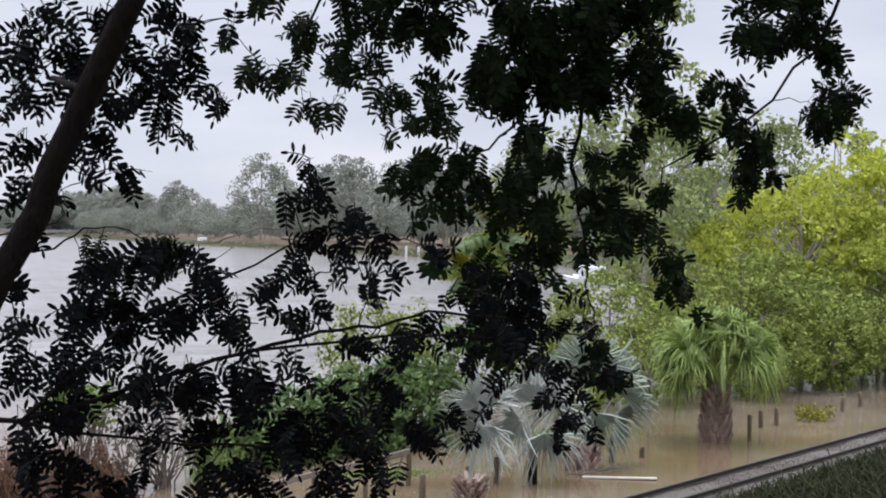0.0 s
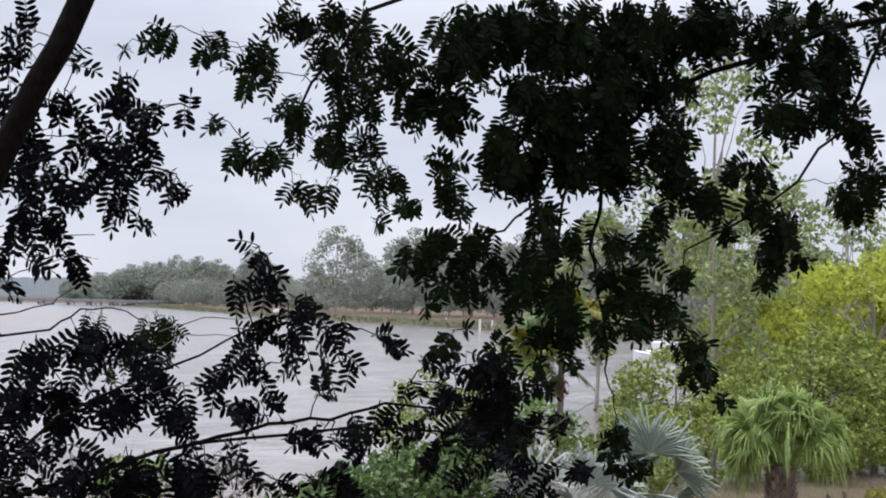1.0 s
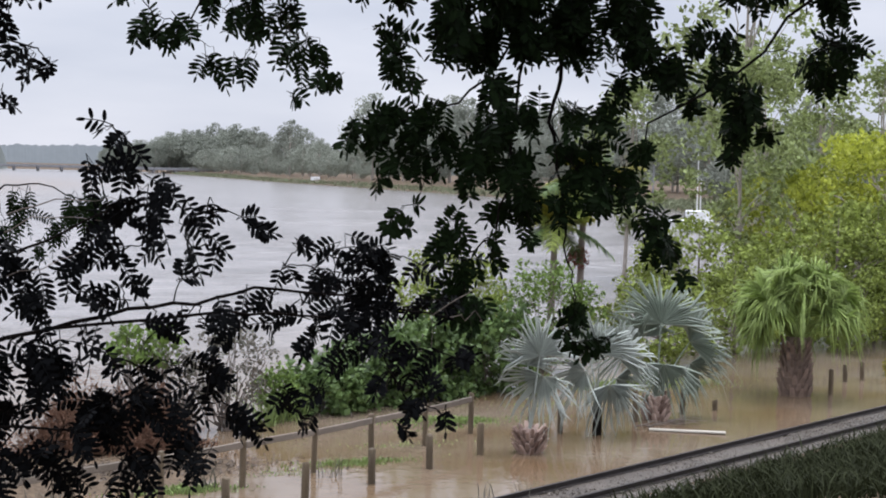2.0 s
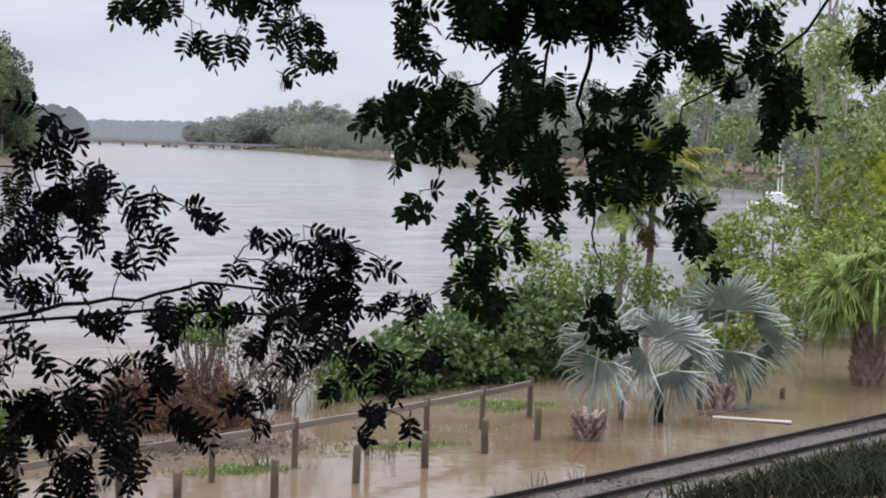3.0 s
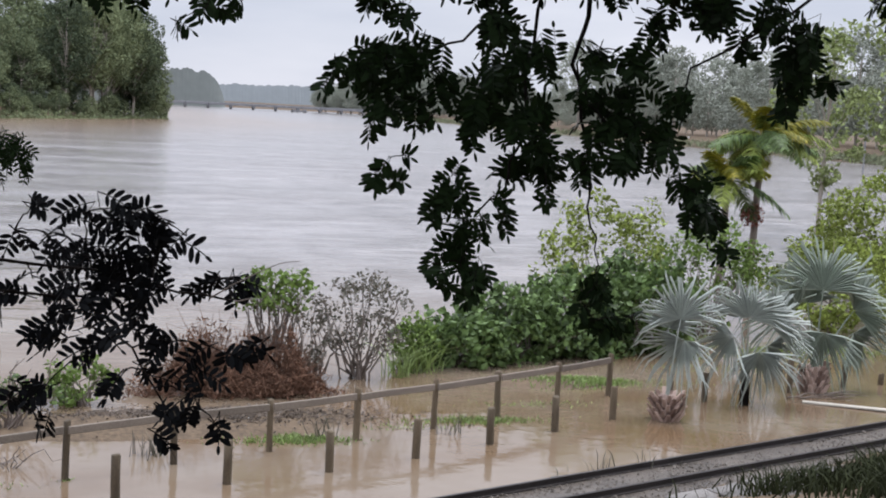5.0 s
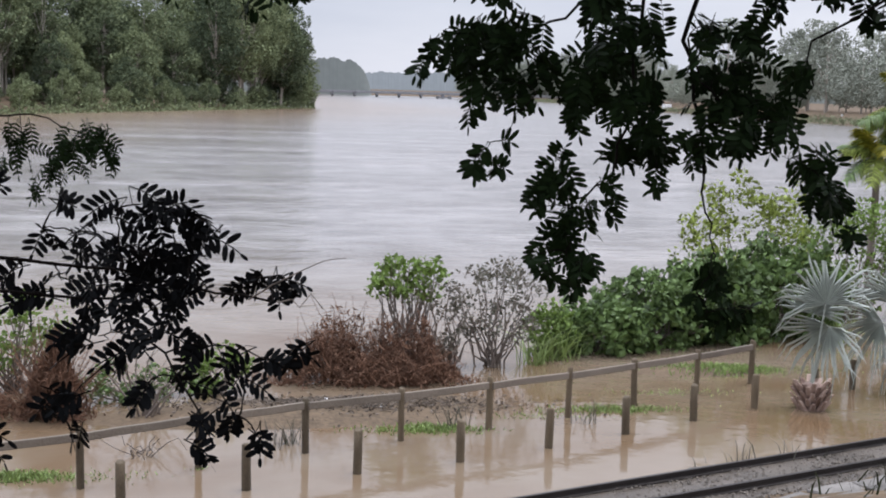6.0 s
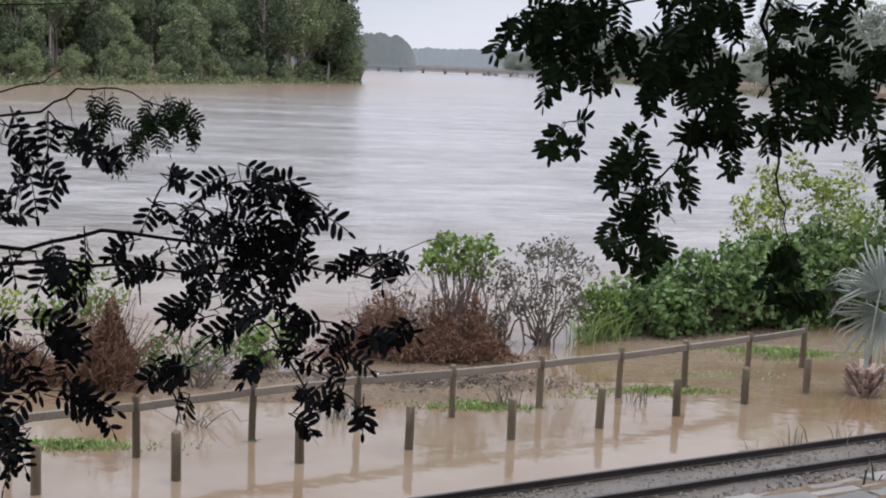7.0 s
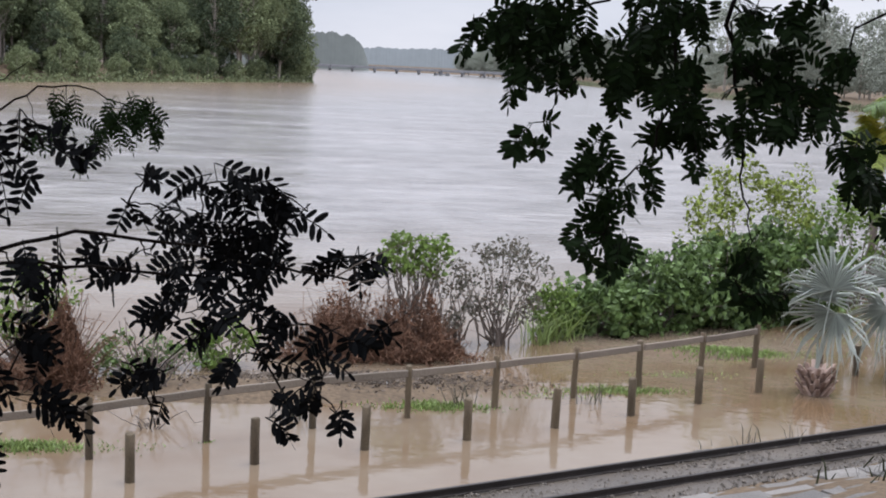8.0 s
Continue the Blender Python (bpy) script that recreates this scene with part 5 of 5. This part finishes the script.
EDGE_HIGH = [(-3.66, -3.6, 5.29, 0.07), (-3.59, -3.6, 5.37, 0.07), (-3.65, -3.6, 5.15, 0.07), (-3.54, -3.6, 5.27, 0.06), (-3.63, -3.6, 5.01, 0.07), (-3.64, -3.6, 4.87, 0.07), (-3.55, -3.6, 4.92, 0.06), (-3.58, -3.6, 4.74, 0.05), (-3.15, -3.6, 5.39, 0.06), (-3.09, -3.6, 5.3, 0.05), (-3.2, -3.6, 5.25, 0.06)]
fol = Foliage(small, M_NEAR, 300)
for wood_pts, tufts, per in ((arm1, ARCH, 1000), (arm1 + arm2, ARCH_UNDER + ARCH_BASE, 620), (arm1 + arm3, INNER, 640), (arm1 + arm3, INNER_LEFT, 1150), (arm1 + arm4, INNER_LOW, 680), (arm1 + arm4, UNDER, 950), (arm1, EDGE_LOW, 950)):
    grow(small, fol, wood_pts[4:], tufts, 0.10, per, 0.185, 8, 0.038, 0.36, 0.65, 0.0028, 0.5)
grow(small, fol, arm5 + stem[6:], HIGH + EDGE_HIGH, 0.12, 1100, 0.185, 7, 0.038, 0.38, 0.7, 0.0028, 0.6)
fol.done()
# bare curling twigs beside it
so = np.array(small.location)
for a, b, lift in (((-3.25, -3.95, 4.58), (-2.80, -3.95, 4.68), 0.05), ((-3.25, -3.95, 4.56), (-2.86, -3.95, 4.60), -0.05), ((-3.1, -3.95, 4.70), (-2.75, -3.95, 4.74), 0.03), ((-1.73, -3.95, 4.375), (-1.49, -3.95, 4.48), 0.015), ((-1.66, -3.95, 4.37), (-1.54, -3.95, 4.35), 0.01)):
    g = Geo()
    g.tube(curve_pts(np.array(a) - so, np.array(b) - so, lift, 9, 0.008), [0.0024 - 0.00019 * k for k in range(9)], 5)
    part("bare_twig", g, M_TWIG, small, smooth=True)

# thin sapling whose twigs reach in from the side
sap = thing("sapling", (-3.85, -1.35, 0.6), "thin sapling with bare twigs and sparse green leaves", "tree")
sap_stem = bough(sap, [(-3.85, -1.35, 0.4), (-3.82, -1.33, 2.4), (-3.80, -1.3, 4.4), (-3.75, -1.3, 6.0)], 0.030, 0.012, 9)
sap_a = bough(sap, [(-3.80, -1.3, 4.35), (-3.25, -1.15, 4.60), (-2.95, -1.1, 4.64), (-2.80, -1.08, 4.74), (-2.63, -1.06, 4.75), (-2.44, -1.04, 4.68)], 0.008, 0.003, 6)
sap_b = bough(sap, [(-3.80, -1.3, 4.6), (-3.2, -1.15, 4.70), (-2.95, -1.1, 4.76), (-2.84, -1.08, 4.85)], 0.006, 0.002, 6)
sap_c = bough(sap, [(-3.80, -1.3, 5.0), (-3.1, -1.1, 5.10), (-2.75, -1.1, 5.12)], 0.005, 0.002, 6)
fol = Foliage(sap, M_NEAR2, 300)
grow(sap, fol, sap_a[6:] + sap_b[6:], [(-2.46, -1.02, 4.60, .11), (-2.36, -1.0, 4.66, .09), (-2.70, -1.0, 4.62, .10), (-2.56, -1.0, 4.52, .08), (-2.30, -1.0, 4.58, .06), (-2.80, -1.0, 4.52, .06), (-2.62, -1.0, 4.42, .05)], 0.1, 1300, 0.15, 6, 0.034, 0.34, 1.0, 0.0025)
fol.done()

# large spreading tree whose boughs hang in from above
big = thing("spreading_tree", (4.6, -3.6, 2.2), "large spreading tree with drooping dark pinnate foliage", "tree")
bole = bough(big, [(4.6, -3.6, 2.1), (4.3, -3.2, 4.2), (3.9, -2.9, 6.2), (3.2, -2.5, 7.4)], 0.26, 0.16, 12)
limb1 = bough(big, [(3.9, -2.9, 6.2), (2.6, -2.2, 6.9), (1.3, -1.4, 7.0), (0.2, -0.9, 6.9), (-0.9, -1.2, 6.7)], 0.10, 0.02, 9)
limb2 = bough(big, [(3.2, -2.5, 7.0), (1.8, -1.3, 6.6), (0.9, -0.7, 6.2), (0.58, -0.5, 5.82), (0.61, -0.5, 5.49), (0.55, -0.5, 5.2), (0.60, -0.5, 4.90), (0.67, -0.5, 4.57), (0.70, -0.5, 4.33), (0.74, -0.55, 4.10)], 0.022, 0.0035, 7, 0.012)
limb3 = bough(big, [(0.9, -0.9, 6.7), (0.4, -0.6, 6.0), (0.28, -0.5, 5.22), (0.28, -0.5, 4.9), (0.23, -0.5, 4.64), (0.17, -0.5, 4.47), (-0.03, -0.5, 4.36), (-0.04, -0.5, 4.17), (-0.02, -0.5, 3.96)], 0.012, 0.0035, 7, 0.012)
limb4 = bough(big, [(2.0, -1.6, 6.6), (1.9, -1.3, 6.0), (1.55, -1.1, 5.5), (1.2, -0.7, 5.2), (1.1, -0.7, 4.9)], 0.013, 0.004, 7, 0.02)
limb5 = bough(big, [(0.2, -0.9, 6.9), (-0.9, -1.6, 6.6), (-1.7, -2.1, 6.2), (-2.0, -2.2, 5.8), (-2.15, -2.2, 5.5)], 0.016, 0.004, 7)
limb6 = bough(big, [(0.4, -0.6, 6.0), (0.15, -0.5, 5.5), (-0.1, -0.5, 5.28), (-0.35, -0.5, 5.2), (-0.60, -0.5, 5.12), (-0.82, -0.5, 5.04)], 0.010, 0.003, 7, 0.01)
limb7 = bough(big, [(0.55, -0.5, 5.2), (0.62, -0.55, 5.0), (0.75, -0.6, 4.86), (0.9, -0.65, 4.8)], 0.006, 0.003, 6, 0.01)
STRAND = [(-2.67, -2.2, 6.01, 0.07), (-2.72, -2.2, 5.92, 0.05), (-2.44, -2.2, 5.99, 0.08), (-2.31, -2.2, 5.9, 0.1), (-2.37, -2.2, 5.76, 0.06), (-2.19, -2.2, 5.85, 0.08), (-2.42, -2.2, 5.61, 0.06), (-2.32, -2.2, 5.49, 0.09), (-2.23, -2.2, 5.45, 0.07), (-2.38, -2.2, 5.41, 0.04), (-2.14, -2.2, 5.67, 0.07), (-2.07, -2.2, 6.06, 0.1), (-1.97, -2.2, 5.94, 0.1), (-1.86, -2.2, 5.83, 0.1), (-2.02, -2.2, 5.63, 0.08), (-2.1, -2.2, 6.13, 0.09), (-2.88, -2.2, 5.87, 0.03), (-2.54, -2.2, 5.88, 0.05)]
STRAND_END = [(-1.97, -2.2, 5.48, 0.08), (-2.06, -2.2, 5.29, 0.07), (-1.88, -2.2, 5.34, 0.07), (-1.79, -2.2, 5.52, 0.09), (-1.73, -2.2, 5.39, 0.08), (-1.85, -2.2, 5.67, 0.08), (-1.72, -2.2, 5.75, 0.1), (-1.65, -2.2, 5.57, 0.1), (-1.59, -2.2, 5.37, 0.09), (-1.72, -2.2, 5.19, 0.03), (-1.6, -2.2, 5.25, 0.06), (-1.76, -2.2, 5.9, 0.1), (-1.88, -2.2, 6.1, 0.12), (-1.71, -2.2, 6.07, 0.12), (-1.51, -2.2, 5.28, 0.05)]
LEAD = [(-0.78, -0.5, 5.13, 0.07), (-0.84, -0.5, 5.02, 0.05), (-0.67, -0.5, 5.19, 0.1), (-0.51, -0.5, 5.21, 0.12), (-0.59, -0.5, 5.06, 0.1), (-0.44, -0.5, 5.11, 0.12), (-0.31, -0.5, 5.19, 0.12), (-0.22, -0.5, 5.05, 0.1), (-0.52, -0.5, 4.95, 0.09), (-0.37, -0.5, 4.97, 0.09), (-0.53, -0.5, 4.82, 0.06), (-0.27, -0.5, 4.9, 0.06), (-0.52, -0.5, 4.62, 0.06), (-0.42, -0.5, 4.67, 0.05), (-0.4, -0.5, 4.53, 0.03), (-0.56, -0.5, 4.56, 0.04)]
STALK = [(-0.11, -0.5, 4.58, 0.06), (-0.14, -0.5, 4.46, 0.09), (-0.04, -0.5, 4.49, 0.08), (-0.17, -0.5, 4.33, 0.06), (-0.03, -0.5, 4.32, 0.09), (0.07, -0.5, 4.25, 0.06), (-0.06, -0.5, 4.17, 0.1), (-0.17, -0.5, 4.08, 0.07), (0.01, -0.5, 4.05, 0.09), (-0.02, -0.5, 3.94, 0.05), (0.1, -0.5, 4.01, 0.05), (-0.15, -0.5, 4, 0.04), (0.14, -0.5, 4.47, 0.06), (0.16, -0.5, 4.35, 0.06), (0.24, -0.5, 4.35, 0.04), (0.08, -0.5, 4.31, 0.04)]
MIDDLE = [(-0.01, -0.5, 4.98, 0.13), (-0.03, -0.5, 4.83, 0.08), (0.04, -0.5, 5.15, 0.13), (0.2, -0.5, 5.24, 0.13), (0.27, -0.5, 5.09, 0.1), (0.37, -0.5, 4.96, 0.09), (0.21, -0.5, 4.9, 0.1), (0.32, -0.5, 4.79, 0.1), (0.28, -0.5, 4.64, 0.09), (0.4, -0.5, 4.7, 0.1), (0.5, -0.5, 4.62, 0.09), (0.44, -0.5, 4.5, 0.05), (0.62, -0.5, 4.65, 0.08), (0.55, -0.5, 4.72, 0.06), (0.13, -0.5, 4.84, 0.09), (0.32, -0.5, 5.25, 0.1)]
RIGHT = [(0.52, -0.7, 5.16, 0.07), (0.62, -0.7, 5.28, 0.1), (0.78, -0.7, 5.23, 0.1), (0.72, -0.7, 5.03, 0.1), (0.88, -0.7, 5.09, 0.11), (0.7, -0.7, 4.89, 0.12), (0.88, -0.7, 4.92, 0.13), (1.03, -0.7, 5.04, 0.09), (1.03, -0.7, 4.89, 0.1), (0.81, -0.7, 4.75, 0.11), (0.98, -0.7, 4.75, 0.1), (0.71, -0.7, 4.69, 0.06), (0.54, -0.7, 5.05, 0.05), (1.14, -0.7, 4.57, 0.09), (1.22, -0.7, 4.49, 0.1), (1.23, -0.7, 4.65, 0.08), (1.32, -0.7, 4.42, 0.1), (1.34, -0.7, 4.27, 0.06)]
TUFT = [(0.68, -0.6, 3.99, 0.08), (0.79, -0.6, 3.94, 0.07), (0.63, -0.6, 3.9, 0.05), (0.74, -0.6, 3.84, 0.08), (0.86, -0.6, 3.84, 0.05), (0.69, -0.6, 3.8, 0.04), (0.83, -0.6, 3.78, 0.04)]
CROWN_FRONT = [(-0.66, -0.7, 5.53, 0.09), (-0.55, -0.7, 5.66, 0.11), (-0.19, -0.7, 5.65, 0.13), (0.05, -0.7, 5.64, 0.15), (0.3, -0.7, 5.69, 0.15), (0.67, -0.7, 5.74, 0.17), (1.01, -0.7, 5.7, 0.17), (1.21, -0.7, 5.54, 0.14), (1.42, -0.7, 5.38, 0.07), (-0.47, -0.7, 5.45, 0.08), (-0.01, -0.7, 5.38, 0.12), (0.91, -0.7, 5.43, 0.1)]
CANOPY = [(-0.89, -0.8, 6.23, 0.14), (-0.75, -0.8, 6.04, 0.13), (-0.63, -0.8, 6.36, 0.17), (-0.53, -0.8, 6.01, 0.11), (-0.33, -0.8, 6.46, 0.17), (-0.22, -0.8, 6.11, 0.14), (-0.04, -0.8, 6.49, 0.2), (-0.01, -0.8, 6.07, 0.17), (-0.29, -0.8, 5.79, 0.14), (0.27, -0.8, 6.52, 0.2), (0.36, -0.8, 6.16, 0.18), (0.18, -0.8, 5.84, 0.16), (0.64, -0.8, 6.56, 0.21), (0.69, -0.8, 6.19, 0.18), (0.59, -0.8, 5.87, 0.16), (0.99, -0.8, 6.6, 0.18), (0.91, -0.8, 6.25, 0.15), (0.94, -0.8, 5.9, 0.14)]
CANOPY_SIDE = [(1.16, -1.1, 6.64, 0.18), (1.43, -1.1, 6.6, 0.18), (1.53, -1.1, 6.32, 0.15), (1.8, -1.1, 6.42, 0.15), (2.07, -1.1, 6.22, 0.15), (1.85, -1.1, 6.64, 0.15), (2.14, -1.1, 6.45, 0.13), (2.29, -1.1, 6.07, 0.14), (2.19, -1.1, 5.74, 0.13), (2.34, -1.1, 5.56, 0.11), (2.01, -1.1, 5.6, 0.07), (1.4, -1.1, 6.09, 0.12), (1.76, -1.1, 6.12, 0.11), (1.43, -1.1, 5.73, 0.12), (1.51, -1.1, 5.37, 0.13), (1.62, -1.1, 5.19, 0.11), (1.36, -1.1, 5.5, 0.09), (1.73, -1.1, 5.18, 0.06), (2.35, -1.1, 6.7, 0.15), (1.55, -1.1, 5.07, 0.05)]
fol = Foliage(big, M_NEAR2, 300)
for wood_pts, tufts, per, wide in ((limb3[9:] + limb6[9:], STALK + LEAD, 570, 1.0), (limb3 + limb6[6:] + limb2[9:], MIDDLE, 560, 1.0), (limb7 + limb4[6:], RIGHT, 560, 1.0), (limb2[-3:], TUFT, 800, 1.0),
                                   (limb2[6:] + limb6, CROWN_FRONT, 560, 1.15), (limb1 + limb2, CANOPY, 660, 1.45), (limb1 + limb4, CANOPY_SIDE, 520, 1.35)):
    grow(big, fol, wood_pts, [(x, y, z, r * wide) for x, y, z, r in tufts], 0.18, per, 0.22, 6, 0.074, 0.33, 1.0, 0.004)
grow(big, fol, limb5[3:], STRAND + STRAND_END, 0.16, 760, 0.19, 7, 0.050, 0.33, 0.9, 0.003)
fol.done()
# unseen dense crown overhead and dark growth behind viewer, added to shade near leaves
g = Geo()
for i in range(130):
    c = np.array([rng.uniform(-8, 7), rng.uniform(-13, 0.5), rng.uniform(7.6, 10.5)])
    leaves(g, in_ball(150, c - np.array(big.location), (1.3, 1.3, 0.8)), 0.2, 0.5)
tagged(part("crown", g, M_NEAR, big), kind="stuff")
hedge = thing("hedge", (-2, -14, 3.0), "unseen dark green hedge added behind the viewpoint to block sky", "hedge")
g = Geo()
leaves(g, np.stack([rng.uniform(-14, 14, 16000), rng.normal(size=16000) * 0.9, rng.uniform(0, 5.5, 16000)], 1), 0.22, 0.5)
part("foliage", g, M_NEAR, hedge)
